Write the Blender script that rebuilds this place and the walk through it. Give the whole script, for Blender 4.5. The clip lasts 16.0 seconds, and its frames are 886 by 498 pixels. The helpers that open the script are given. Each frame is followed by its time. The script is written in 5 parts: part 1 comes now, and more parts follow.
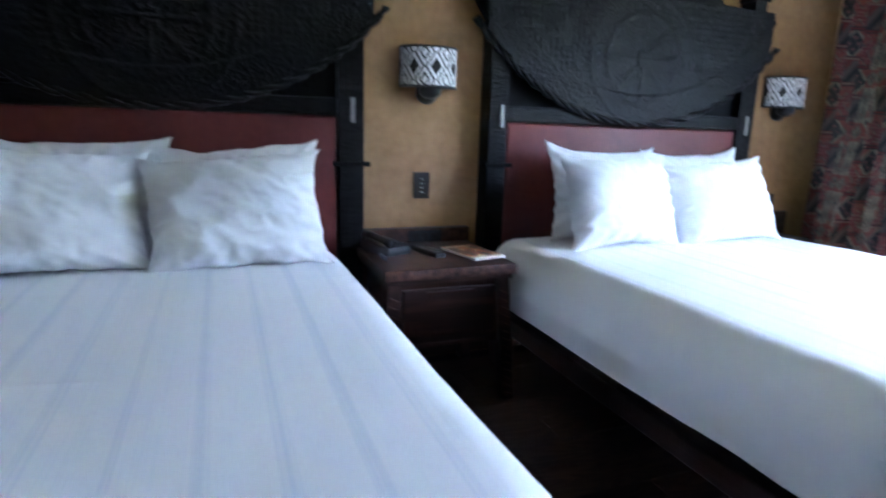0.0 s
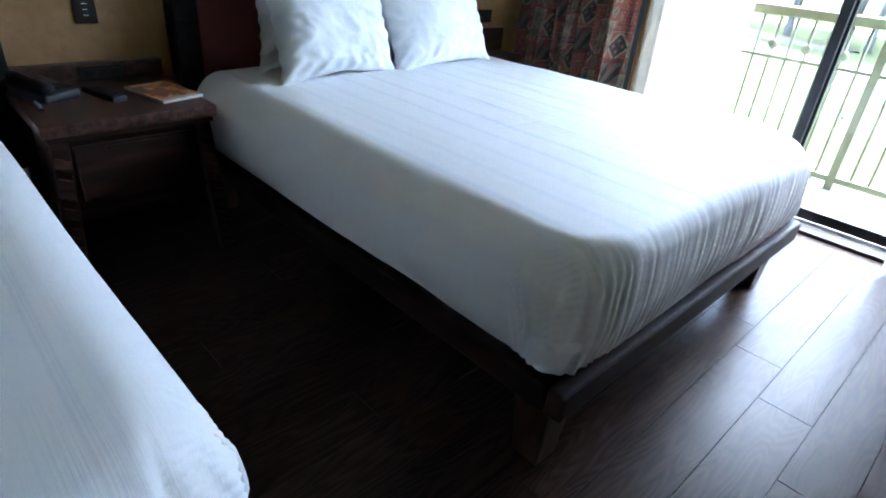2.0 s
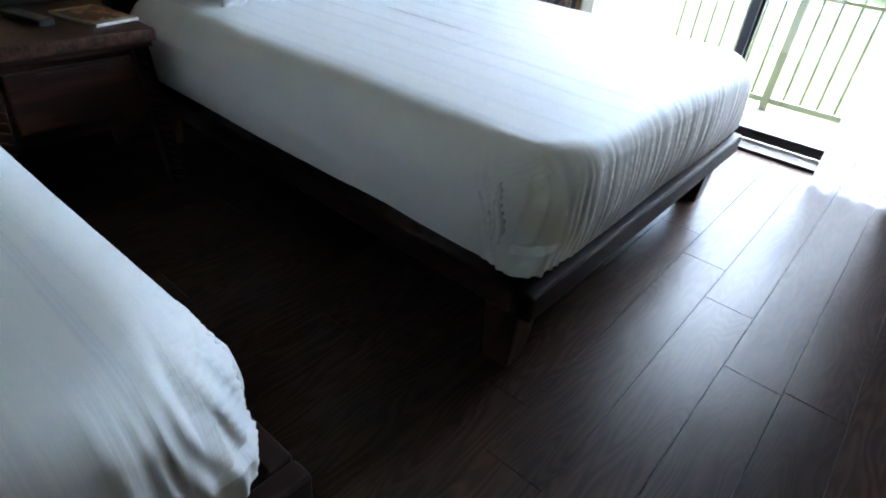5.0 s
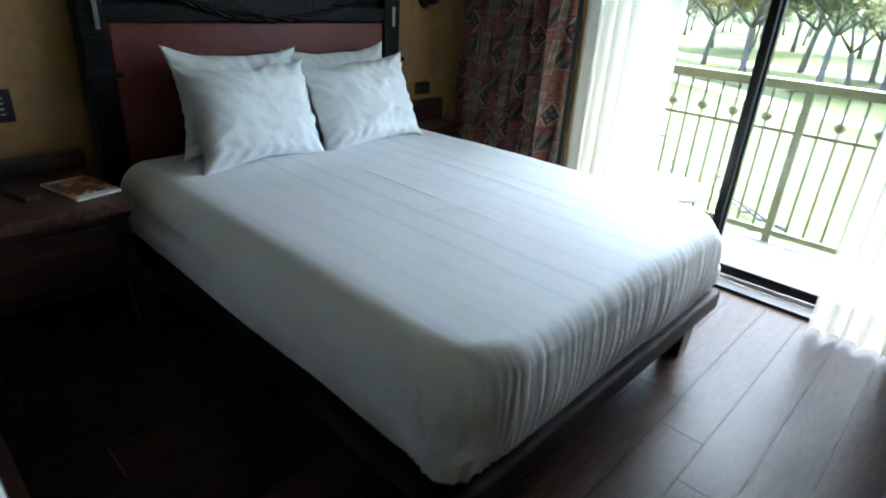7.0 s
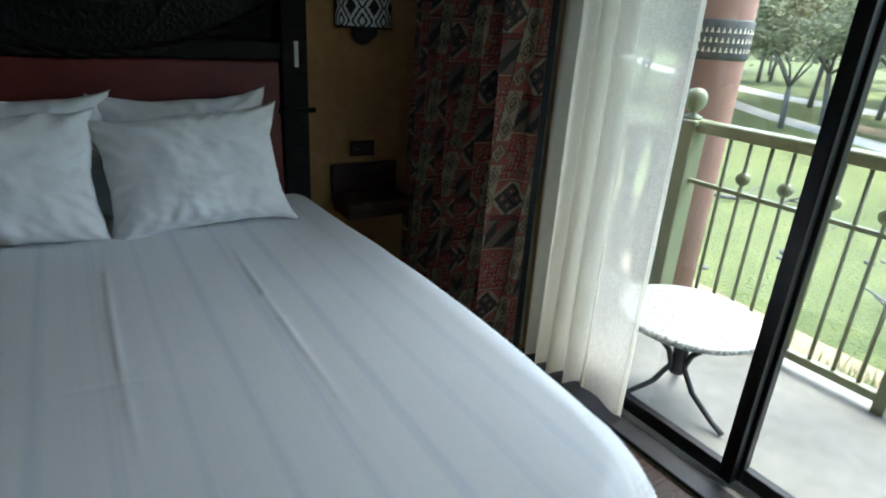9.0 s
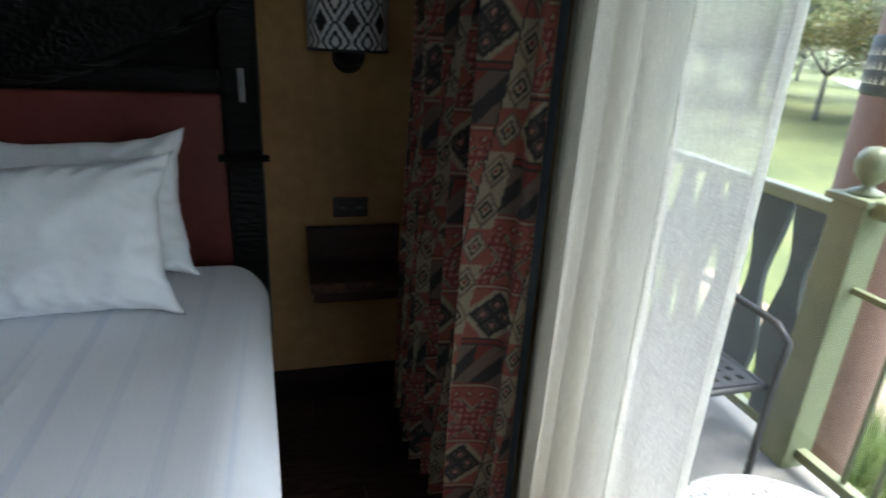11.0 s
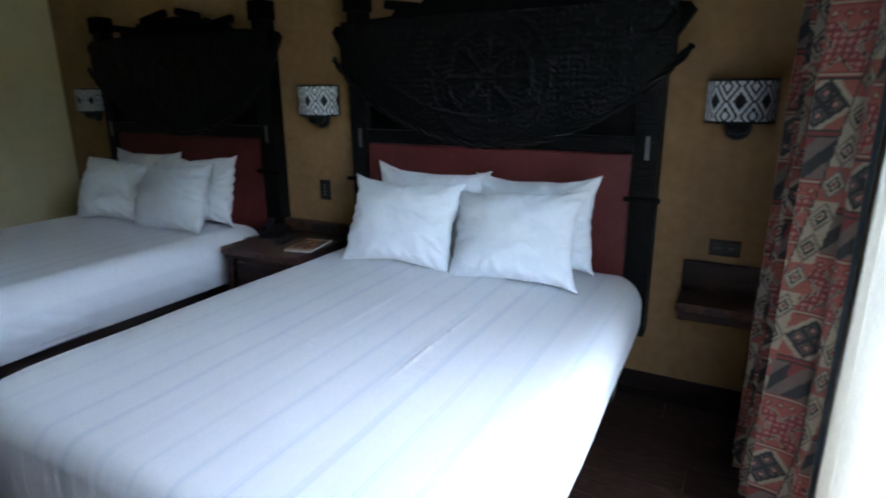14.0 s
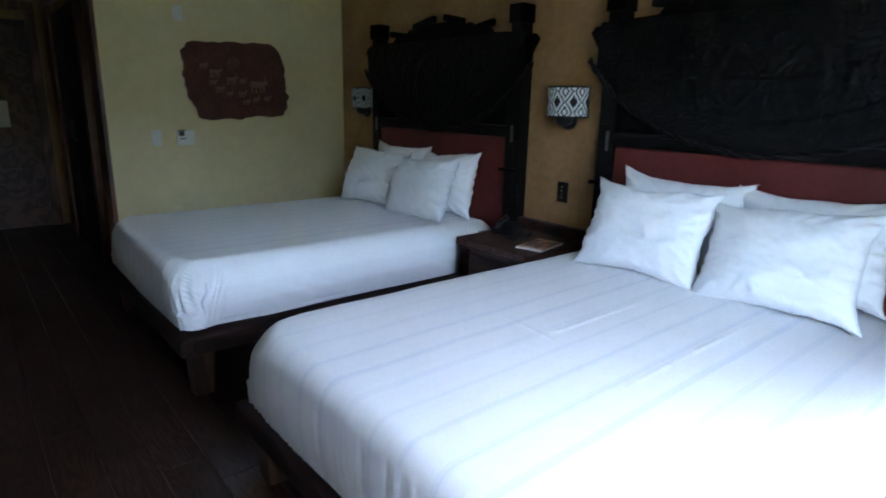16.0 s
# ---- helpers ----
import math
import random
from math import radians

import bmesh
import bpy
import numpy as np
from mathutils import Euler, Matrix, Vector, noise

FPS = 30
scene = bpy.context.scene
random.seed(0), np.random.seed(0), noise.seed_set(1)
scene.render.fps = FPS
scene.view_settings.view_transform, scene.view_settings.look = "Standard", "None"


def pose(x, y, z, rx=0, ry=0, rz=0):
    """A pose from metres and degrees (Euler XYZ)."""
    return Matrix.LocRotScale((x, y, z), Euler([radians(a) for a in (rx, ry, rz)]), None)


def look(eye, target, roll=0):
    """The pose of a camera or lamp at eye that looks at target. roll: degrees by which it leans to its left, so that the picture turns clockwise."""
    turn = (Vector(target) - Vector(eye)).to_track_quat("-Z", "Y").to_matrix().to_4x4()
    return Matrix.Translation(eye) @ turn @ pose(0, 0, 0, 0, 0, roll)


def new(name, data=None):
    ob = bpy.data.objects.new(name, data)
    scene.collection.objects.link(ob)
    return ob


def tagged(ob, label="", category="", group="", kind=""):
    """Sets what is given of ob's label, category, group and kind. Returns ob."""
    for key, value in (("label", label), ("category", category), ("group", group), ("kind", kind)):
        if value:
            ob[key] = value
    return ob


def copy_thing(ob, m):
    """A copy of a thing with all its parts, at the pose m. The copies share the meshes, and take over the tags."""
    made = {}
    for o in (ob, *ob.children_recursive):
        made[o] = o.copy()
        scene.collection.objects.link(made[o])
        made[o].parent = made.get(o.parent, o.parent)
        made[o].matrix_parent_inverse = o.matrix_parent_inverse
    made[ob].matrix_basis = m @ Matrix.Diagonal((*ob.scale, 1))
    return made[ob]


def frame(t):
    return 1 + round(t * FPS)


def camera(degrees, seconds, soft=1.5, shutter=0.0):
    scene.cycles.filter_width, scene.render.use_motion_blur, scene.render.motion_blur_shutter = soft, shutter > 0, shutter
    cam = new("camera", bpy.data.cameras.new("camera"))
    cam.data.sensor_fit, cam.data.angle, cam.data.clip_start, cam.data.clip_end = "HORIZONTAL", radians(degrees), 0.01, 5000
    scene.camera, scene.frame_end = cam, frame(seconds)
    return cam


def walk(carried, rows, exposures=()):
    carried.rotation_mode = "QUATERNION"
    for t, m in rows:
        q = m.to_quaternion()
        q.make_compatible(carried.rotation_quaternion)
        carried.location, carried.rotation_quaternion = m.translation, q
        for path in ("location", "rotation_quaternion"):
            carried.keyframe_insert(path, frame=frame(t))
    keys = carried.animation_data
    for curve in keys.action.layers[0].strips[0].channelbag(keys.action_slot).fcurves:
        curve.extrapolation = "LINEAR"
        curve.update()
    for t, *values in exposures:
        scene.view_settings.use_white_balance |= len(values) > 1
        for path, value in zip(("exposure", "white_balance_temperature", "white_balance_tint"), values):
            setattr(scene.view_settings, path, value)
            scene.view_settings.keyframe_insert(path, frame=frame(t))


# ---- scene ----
LENS = 75.0
PATH = [
    (0, (-1.11, -2.515, 1.092), (-0.4, -0.689, 0.683), 1.8),
    (0.5, (-1.088, -2.409, 1.242), (-0.032, -0.87, 0.524), 4.3),
    (1, (-0.972, -2.407, 1.225), (0.259, -1.076, 0.38), 5.0),
    (1.5, (-0.862, -2.502, 1.203), (0.38, -1.225, 0.292), 4.8),
    (2, (-0.863, -2.553, 1.183), (0.385, -1.327, 0.214), 5.0),
    (2.5, (-0.859, -2.561, 1.172), (0.384, -1.392, 0.128), 5.4),
    (3, (-0.856, -2.568, 1.173), (0.381, -1.446, 0.073), 5.2),
    (3.5, (-0.826, -2.531, 1.039), (0.412, -1.466, -0.116), 5.9),
    (3.7, (-0.82, -2.507, 0.967), (0.437, -1.462, -0.185), 6.9),
    (4.0, (-0.835, -2.51, 0.965), (0.432, -1.475, -0.19), 6.9),
    (4.5, (-0.885, -2.535, 1.035), (0.4, -1.515, -0.1), 6.4),
    (5.1, (-0.95, -2.565, 1.14), (0.355, -1.555, 0.03), 5.6),
    (5.8, (-1.029, -2.605, 1.258), (0.299, -1.593, 0.158), 4.8),
    (6, (-1.022, -2.637, 1.314), (0.318, -1.616, 0.238), 4.8),
    (6.5, (-0.887, -2.729, 1.379), (0.479, -1.612, 0.438), 4.1),
    (7, (-0.675, -2.653, 1.337), (0.661, -1.421, 0.502), 3.6),
    (7.5, (-0.36, -2.523, 1.311), (0.917, -1.193, 0.536), 3.3),
    (8, (0.055, -2.514, 1.323), (1.277, -1.126, 0.56), 2.7),
    (8.2, (0.211, -2.512, 1.305), (1.416, -1.098, 0.553), 2.9),
    (9.3, (1.0, -2.42, 1.32), (1.985, -0.76, 0.545), 3.9),
    (10.3, (1.6, -2.035, 1.335), (2.388, -0.372, 0.552), 4.6),
    (10.5, (1.619, -1.989, 1.336), (2.353, -0.289, 0.579), 4.1),
    (11, (1.699, -1.995, 1.341), (2.209, -0.195, 0.634), 3.2),
    (11.5, (1.73, -2.14, 1.339), (1.778, -0.259, 0.66), 0.4),
    (12, (1.845, -2.283, 1.356), (1.563, -0.419, 0.689), -1.0),
    (12.5, (1.932, -2.372, 1.367), (1.484, -0.533, 0.722), -0.8),
    (13, (1.983, -2.456, 1.403), (1.326, -0.665, 0.801), -1.4),
    (13.5, (1.985, -2.561, 1.404), (1.25, -0.789, 0.841), -1.2),
    (14, (1.979, -2.676, 1.401), (1.065, -0.979, 0.869), -0.5),
    (14.5, (1.992, -2.714, 1.394), (0.824, -1.174, 0.882), -0.4),
    (15, (1.988, -2.731, 1.392), (0.673, -1.309, 0.893), -0.1),
    (15.5, (1.973, -2.725, 1.388), (0.574, -1.383, 0.898), 0.2),
    (16, (1.889, -2.718, 1.335), (0.407, -1.469, 0.84), 1.3),
]
EXPOSURES = [(0.0, 6.05, 5050, 19), (1.0, 5.45, 5150, 16), (2.0, 5.2, 5350, 12), (3.7, 5.15, 5550, 10), (6.0, 5.0, 5600, 7), (7.0, 4.5, 5700, 4), (8.2, 3.45, 5750, 4), (10.3, 2.95, 6150, 7),
             (11.0, 3.25, 6000, 11), (12.0, 3.8, 5500, 13), (13.5, 4.2, 5400, 13), (16.0, 4.75, 5300, 14)]
cam = camera(LENS, 16.0, soft=1.8, shutter=0.4)
walk(cam, [(t, look(eye, aim, roll)) for t, eye, aim, roll in PATH], EXPOSURES)

# ---- daylight: a bright overcast sky with a very soft sun ----
world = bpy.data.worlds.new("overcast_sky")
scene.world = world
world.use_nodes = True
_nt = world.node_tree
_sky = _nt.nodes.new("ShaderNodeTexSky")
_sky.sky_type = "NISHITA"
_sky.sun_disc = False
_sky.sun_elevation = radians(62)
_sky.sun_rotation = radians(100)
_sky.dust_density = 4.0
_sky.air_density = 1.0
_nt.links.new(_sky.outputs[0], _nt.nodes["Background"].inputs[0])
_nt.nodes["Background"].inputs[1].default_value = 0.15
_sun = new("sun", bpy.data.lights.new("sun", "SUN"))
_sun.data.energy = 0.4
_sun.data.angle = radians(40)
_sun.data.color = (1.0, 0.96, 0.9)
_sun.rotation_euler = (0, radians(28), radians(-10))


# ---- materials ----
def principled(name):
    m = bpy.data.materials.new(name)
    m.use_nodes = True
    return m, m.node_tree, m.node_tree.nodes["Principled BSDF"]


def surface(name, dark, light, scale=8.0, rough=0.6, rough_var=0.1, stretch=(1, 1, 1), bump=0.2, bump_scale=60.0, depth=0.004, metal=0.0,
            detail=6.0, spec=0.5, per_object=0.0, sheen=0.0):
    """A painted, wooden, woven or stone surface: two colours mixed by noise at two scales, uneven gloss and fine relief."""
    m, nt, p = principled(name)
    n, l = nt.nodes, nt.links
    tc = n.new("ShaderNodeTexCoord")
    mp = n.new("ShaderNodeMapping")
    mp.inputs["Scale"].default_value = stretch
    l.new(tc.outputs["Object"], mp.inputs["Vector"])
    a = n.new("ShaderNodeTexNoise")
    a.inputs["Scale"].default_value = scale
    a.inputs["Detail"].default_value = detail
    l.new(mp.outputs[0], a.inputs["Vector"])
    b = n.new("ShaderNodeTexNoise")
    b.inputs["Scale"].default_value = scale * 7.3
    b.inputs["Detail"].default_value = 3
    l.new(mp.outputs[0], b.inputs["Vector"])
    mix = n.new("ShaderNodeMath")
    mix.operation = "MULTIPLY_ADD"
    mix.inputs[1].default_value = 0.35
    l.new(b.outputs[0], mix.inputs[0])
    half = n.new("ShaderNodeMath")
    half.operation = "MULTIPLY"
    half.inputs[1].default_value = 0.65
    l.new(a.outputs[0], half.inputs[0])
    l.new(half.outputs[0], mix.inputs[2])
    ramp = n.new("ShaderNodeValToRGB")
    ramp.color_ramp.elements[0].position, ramp.color_ramp.elements[1].position = 0.36, 0.64
    ramp.color_ramp.elements[0].color, ramp.color_ramp.elements[1].color = (*dark, 1), (*light, 1)
    l.new(mix.outputs[0], ramp.inputs[0])
    colour = ramp.outputs[0]
    if per_object:
        info = n.new("ShaderNodeObjectInfo")
        mr = n.new("ShaderNodeMapRange")
        mr.inputs["To Min"].default_value, mr.inputs["To Max"].default_value = 1 - per_object, 1 + per_object
        l.new(info.outputs["Random"], mr.inputs["Value"])
        hsv = n.new("ShaderNodeHueSaturation")
        l.new(mr.outputs[0], hsv.inputs["Value"])
        l.new(colour, hsv.inputs["Color"])
        colour = hsv.outputs[0]
    l.new(colour, p.inputs["Base Color"])
    rr = n.new("ShaderNodeMapRange")
    rr.inputs["To Min"].default_value, rr.inputs["To Max"].default_value = max(0.02, rough - rough_var), min(1, rough + rough_var)
    l.new(a.outputs[0], rr.inputs["Value"])
    l.new(rr.outputs[0], p.inputs["Roughness"])
    p.inputs["Metallic"].default_value = metal
    p.inputs["Specular IOR Level"].default_value = spec
    if sheen:
        p.inputs["Sheen Weight"].default_value = sheen
    if bump:
        c = n.new("ShaderNodeTexNoise")
        c.inputs["Scale"].default_value = bump_scale
        c.inputs["Detail"].default_value = 4
        l.new(mp.outputs[0], c.inputs["Vector"])
        bp = n.new("ShaderNodeBump")
        bp.inputs["Strength"].default_value = bump
        bp.inputs["Distance"].default_value = depth
        l.new(c.outputs[0], bp.inputs["Height"])
        l.new(bp.outputs[0], p.inputs["Normal"])
    return m


def wood(name, dark, light, rough=0.4, along=0, ring=14.0, per_object=0.15, bump=0.25, spec=0.5, grain=0.28, knots=4.6):
    """Wood with stretched cathedral grain along one axis; the grain shifts from piece to piece."""
    m, nt, p = principled(name)
    n, l = nt.nodes, nt.links
    tc = n.new("ShaderNodeTexCoord")
    info = n.new("ShaderNodeObjectInfo")
    off = n.new("ShaderNodeVectorMath")
    off.operation = "MULTIPLY_ADD"
    off.inputs[1].default_value = (37.0, 11.0, 23.0)
    l.new(info.outputs["Random"], off.inputs[0])
    l.new(tc.outputs["Object"], off.inputs[2])
    mp = n.new("ShaderNodeMapping")
    sc = [1.0, 1.0, 1.0]
    sc[along] = 0.16
    mp.inputs["Scale"].default_value = sc
    l.new(off.outputs[0], mp.inputs["Vector"])
    big = n.new("ShaderNodeTexNoise")
    big.inputs["Scale"].default_value = knots
    big.inputs["Detail"].default_value = 2.5
    l.new(mp.outputs[0], big.inputs["Vector"])
    rings = n.new("ShaderNodeMath")
    rings.operation = "MULTIPLY"
    rings.inputs[1].default_value = ring * 6.28
    l.new(big.outputs[0], rings.inputs[0])
    sn = n.new("ShaderNodeMath")
    sn.operation = "SINE"
    l.new(rings.outputs[0], sn.inputs[0])
    fine = n.new("ShaderNodeTexNoise")
    fine.inputs["Scale"].default_value = 90
    fine.inputs["Detail"].default_value = 4
    mp2 = n.new("ShaderNodeMapping")
    sc2 = [1.0, 1.0, 1.0]
    sc2[along] = 0.05
    mp2.inputs["Scale"].default_value = sc2
    l.new(off.outputs[0], mp2.inputs["Vector"])
    l.new(mp2.outputs[0], fine.inputs["Vector"])
    addn = n.new("ShaderNodeMath")
    addn.operation = "MULTIPLY_ADD"
    addn.inputs[1].default_value = grain
    l.new(sn.outputs[0], addn.inputs[0])
    l.new(fine.outputs[0], addn.inputs[2])
    ramp = n.new("ShaderNodeValToRGB")
    ramp.color_ramp.elements[0].position, ramp.color_ramp.elements[1].position = 0.25, 0.8
    ramp.color_ramp.elements[0].color, ramp.color_ramp.elements[1].color = (*dark, 1), (*light, 1)
    l.new(addn.outputs[0], ramp.inputs[0])
    mr = n.new("ShaderNodeMapRange")
    mr.inputs["To Min"].default_value, mr.inputs["To Max"].default_value = 1 - per_object, 1 + per_object
    l.new(info.outputs["Random"], mr.inputs["Value"])
    hsv = n.new("ShaderNodeHueSaturation")
    l.new(mr.outputs[0], hsv.inputs["Value"])
    l.new(ramp.outputs[0], hsv.inputs["Color"])
    l.new(hsv.outputs[0], p.inputs["Base Color"])
    smudge = n.new("ShaderNodeTexNoise")
    smudge.inputs["Scale"].default_value = 2.6
    smudge.inputs["Detail"].default_value = 5
    l.new(tc.outputs["Object"], smudge.inputs["Vector"])
    rr = n.new("ShaderNodeMapRange")
    rr.inputs["To Min"].default_value, rr.inputs["To Max"].default_value = rough - 0.1, rough + 0.12
    l.new(smudge.outputs[0], rr.inputs["Value"])
    gloss = n.new("ShaderNodeMath")
    gloss.operation = "MULTIPLY_ADD"
    gloss.inputs[1].default_value = 0.05 * grain
    l.new(sn.outputs[0], gloss.inputs[0])
    l.new(rr.outputs[0], gloss.inputs[2])
    l.new(gloss.outputs[0], p.inputs["Roughness"])
    p.inputs["Specular IOR Level"].default_value = spec
    bp = n.new("ShaderNodeBump")
    bp.inputs["Strength"].default_value = bump
    bp.inputs["Distance"].default_value = 0.002
    l.new(addn.outputs[0], bp.inputs["Height"])
    l.new(bp.outputs[0], p.inputs["Normal"])
    return m


def painted(name, rough=0.85, sheen=0.0, weave=600.0):
    """Cloth or paper whose printed or woven pattern is stored on the mesh."""
    m, nt, p = principled(name)
    n, l = nt.nodes, nt.links
    at = n.new("ShaderNodeAttribute")
    at.attribute_name = "print"
    tc = n.new("ShaderNodeTexCoord")
    ns = n.new("ShaderNodeTexNoise")
    ns.inputs["Scale"].default_value = 260
    ns.inputs["Detail"].default_value = 3
    l.new(tc.outputs["Object"], ns.inputs["Vector"])
    mr = n.new("ShaderNodeMapRange")
    mr.inputs["To Min"].default_value, mr.inputs["To Max"].default_value = 0.75, 1.25
    l.new(ns.outputs[0], mr.inputs["Value"])
    hsv = n.new("ShaderNodeHueSaturation")
    l.new(mr.outputs[0], hsv.inputs["Value"])
    l.new(at.outputs["Color"], hsv.inputs["Color"])
    l.new(hsv.outputs[0], p.inputs["Base Color"])
    p.inputs["Roughness"].default_value = rough
    p.inputs["Sheen Weight"].default_value = sheen
    bp = n.new("ShaderNodeBump")
    bp.inputs["Strength"].default_value = 0.25
    bp.inputs["Distance"].default_value = 0.001
    l.new(ns.outputs[0], bp.inputs["Height"])
    l.new(bp.outputs[0], p.inputs["Normal"])
    return m


def sheet_cotton(name):
    """White sateen: tone-on-tone woven stripes along the bed, with fine weave and slight creasing."""
    m, nt, p = principled(name)
    n, l = nt.nodes, nt.links
    tc = n.new("ShaderNodeTexCoord")
    sep = n.new("ShaderNodeSeparateXYZ")
    l.new(tc.outputs["Object"], sep.inputs[0])

    def stripes(freq, lo, hi):
        k = n.new("ShaderNodeTexNoise")
        k.noise_dimensions = "1D"
        k.inputs["Scale"].default_value = freq
        k.inputs["Detail"].default_value = 1.0
        l.new(sep.outputs["X"], k.inputs["W"])
        r = n.new("ShaderNodeMapRange")
        r.interpolation_type = "SMOOTHSTEP"
        r.inputs["From Min"].default_value, r.inputs["From Max"].default_value = lo, hi
        l.new(k.outputs[0], r.inputs["Value"])
        return r.outputs[0]

    def bands(period, width):
        """Narrow woven bands at even steps across the bed, their edges soft."""
        w = n.new("ShaderNodeMath")
        w.operation = "PINGPONG"
        w.inputs[1].default_value = period / 2
        l.new(sep.outputs["X"], w.inputs[0])
        r = n.new("ShaderNodeMapRange")
        r.interpolation_type = "SMOOTHSTEP"
        r.inputs["From Min"].default_value, r.inputs["From Max"].default_value = width * 0.3, width
        l.new(w.outputs[0], r.inputs["Value"])
        return r.outputs[0]

    broad, s2 = bands(0.118, 0.02), stripes(150.0, 0.44, 0.56)
    uneven = stripes(19.0, 0.40, 0.60)
    fine = n.new("ShaderNodeMath")
    fine.operation = "MULTIPLY_ADD"
    fine.inputs[1].default_value = 0.3
    l.new(uneven, fine.inputs[0])
    both = n.new("ShaderNodeMath")
    both.operation = "MULTIPLY"
    both.inputs[1].default_value = 0.7
    l.new(broad, both.inputs[0])
    l.new(both.outputs[0], fine.inputs[2])
    s1 = fine.outputs[0]
    add = n.new("ShaderNodeMath")
    add.operation = "MULTIPLY_ADD"
    add.inputs[1].default_value = 0.45
    l.new(s2, add.inputs[0])
    l.new(s1, add.inputs[2])
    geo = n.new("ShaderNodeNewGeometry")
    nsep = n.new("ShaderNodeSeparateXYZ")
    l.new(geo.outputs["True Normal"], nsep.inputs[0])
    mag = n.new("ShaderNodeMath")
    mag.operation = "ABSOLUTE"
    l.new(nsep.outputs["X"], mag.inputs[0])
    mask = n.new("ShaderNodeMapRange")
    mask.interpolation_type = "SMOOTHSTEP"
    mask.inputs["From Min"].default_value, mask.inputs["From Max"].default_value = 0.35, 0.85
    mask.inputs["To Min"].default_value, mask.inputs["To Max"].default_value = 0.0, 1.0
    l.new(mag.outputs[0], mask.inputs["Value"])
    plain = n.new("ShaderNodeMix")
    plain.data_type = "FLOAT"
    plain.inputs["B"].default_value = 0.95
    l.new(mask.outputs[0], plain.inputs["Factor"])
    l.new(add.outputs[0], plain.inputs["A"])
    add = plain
    ramp = n.new("ShaderNodeValToRGB")
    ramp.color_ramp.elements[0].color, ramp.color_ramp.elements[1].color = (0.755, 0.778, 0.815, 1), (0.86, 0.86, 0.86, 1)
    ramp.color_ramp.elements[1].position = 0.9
    l.new(add.outputs[0], ramp.inputs[0])
    l.new(ramp.outputs[0], p.inputs["Base Color"])
    rr = n.new("ShaderNodeMapRange")
    rr.inputs["To Min"].default_value, rr.inputs["To Max"].default_value = 0.75, 0.52
    l.new(s1, rr.inputs["Value"])
    l.new(rr.outputs[0], p.inputs["Roughness"])
    p.inputs["Sheen Weight"].default_value = 0.15
    cr = n.new("ShaderNodeTexNoise")
    cr.inputs["Scale"].default_value = 7
    cr.inputs["Detail"].default_value = 6
    l.new(tc.outputs["Object"], cr.inputs["Vector"])
    bsum = n.new("ShaderNodeMath")
    bsum.operation = "MULTIPLY_ADD"
    bsum.inputs[1].default_value = 0.07
    l.new(add.outputs[0], bsum.inputs[0])
    l.new(cr.outputs[0], bsum.inputs[2])
    bp = n.new("ShaderNodeBump")
    bp.inputs["Strength"].default_value = 0.35
    bp.inputs["Distance"].default_value = 0.006
    l.new(bsum.outputs[0], bp.inputs["Height"])
    l.new(bp.outputs[0], p.inputs["Normal"])
    return m


def voile(name, clear):
    """Sheer curtain cloth: lets part of the light straight through and scatters the rest; slubs in the weave."""
    m = bpy.data.materials.new(name)
    m.use_nodes = True
    nt = m.node_tree
    n, l = nt.nodes, nt.links
    n.remove(n["Principled BSDF"])
    out = n["Material Output"]
    tc = n.new("ShaderNodeTexCoord")
    mp = n.new("ShaderNodeMapping")
    mp.inputs["Scale"].default_value = (1, 0.12, 1)
    l.new(tc.outputs["Object"], mp.inputs[0])
    slub = n.new("ShaderNodeTexNoise")
    slub.inputs["Scale"].default_value = 380
    slub.inputs["Detail"].default_value = 2
    l.new(mp.outputs[0], slub.inputs["Vector"])
    mp2 = n.new("ShaderNodeMapping")
    mp2.inputs["Scale"].default_value = (1, 1, 0.08)
    l.new(tc.outputs["Object"], mp2.inputs[0])
    slub2 = n.new("ShaderNodeTexNoise")
    slub2.inputs["Scale"].default_value = 480
    l.new(mp2.outputs[0], slub2.inputs["Vector"])
    mul = n.new("ShaderNodeMath")
    mul.operation = "MULTIPLY"
    l.new(slub.outputs[0], mul.inputs[0])
    l.new(slub2.outputs[0], mul.inputs[1])
    mr = n.new("ShaderNodeMapRange")
    mr.inputs["From Min"].default_value, mr.inputs["From Max"].default_value = 0.12, 0.42
    mr.inputs["To Min"].default_value, mr.inputs["To Max"].default_value = clear + 0.09, max(0.0, clear - 0.12)
    l.new(mul.outputs[0], mr.inputs["Value"])
    d = n.new("ShaderNodeBsdfDiffuse")
    d.inputs[0].default_value = (0.76, 0.745, 0.65, 1)
    tl = n.new("ShaderNodeBsdfTranslucent")
    tl.inputs[0].default_value = (0.60, 0.59, 0.51, 1)
    mx = n.new("ShaderNodeMixShader")
    mx.inputs[0].default_value = 0.55
    l.new(d.outputs[0], mx.inputs[1])
    l.new(tl.outputs[0], mx.inputs[2])
    tr = n.new("ShaderNodeBsdfTransparent")
    mx2 = n.new("ShaderNodeMixShader")
    l.new(mr.outputs[0], mx2.inputs[0])
    l.new(mx.outputs[0], mx2.inputs[1])
    l.new(tr.outputs[0], mx2.inputs[2])
    l.new(mx2.outputs[0], out.inputs[0])
    return m


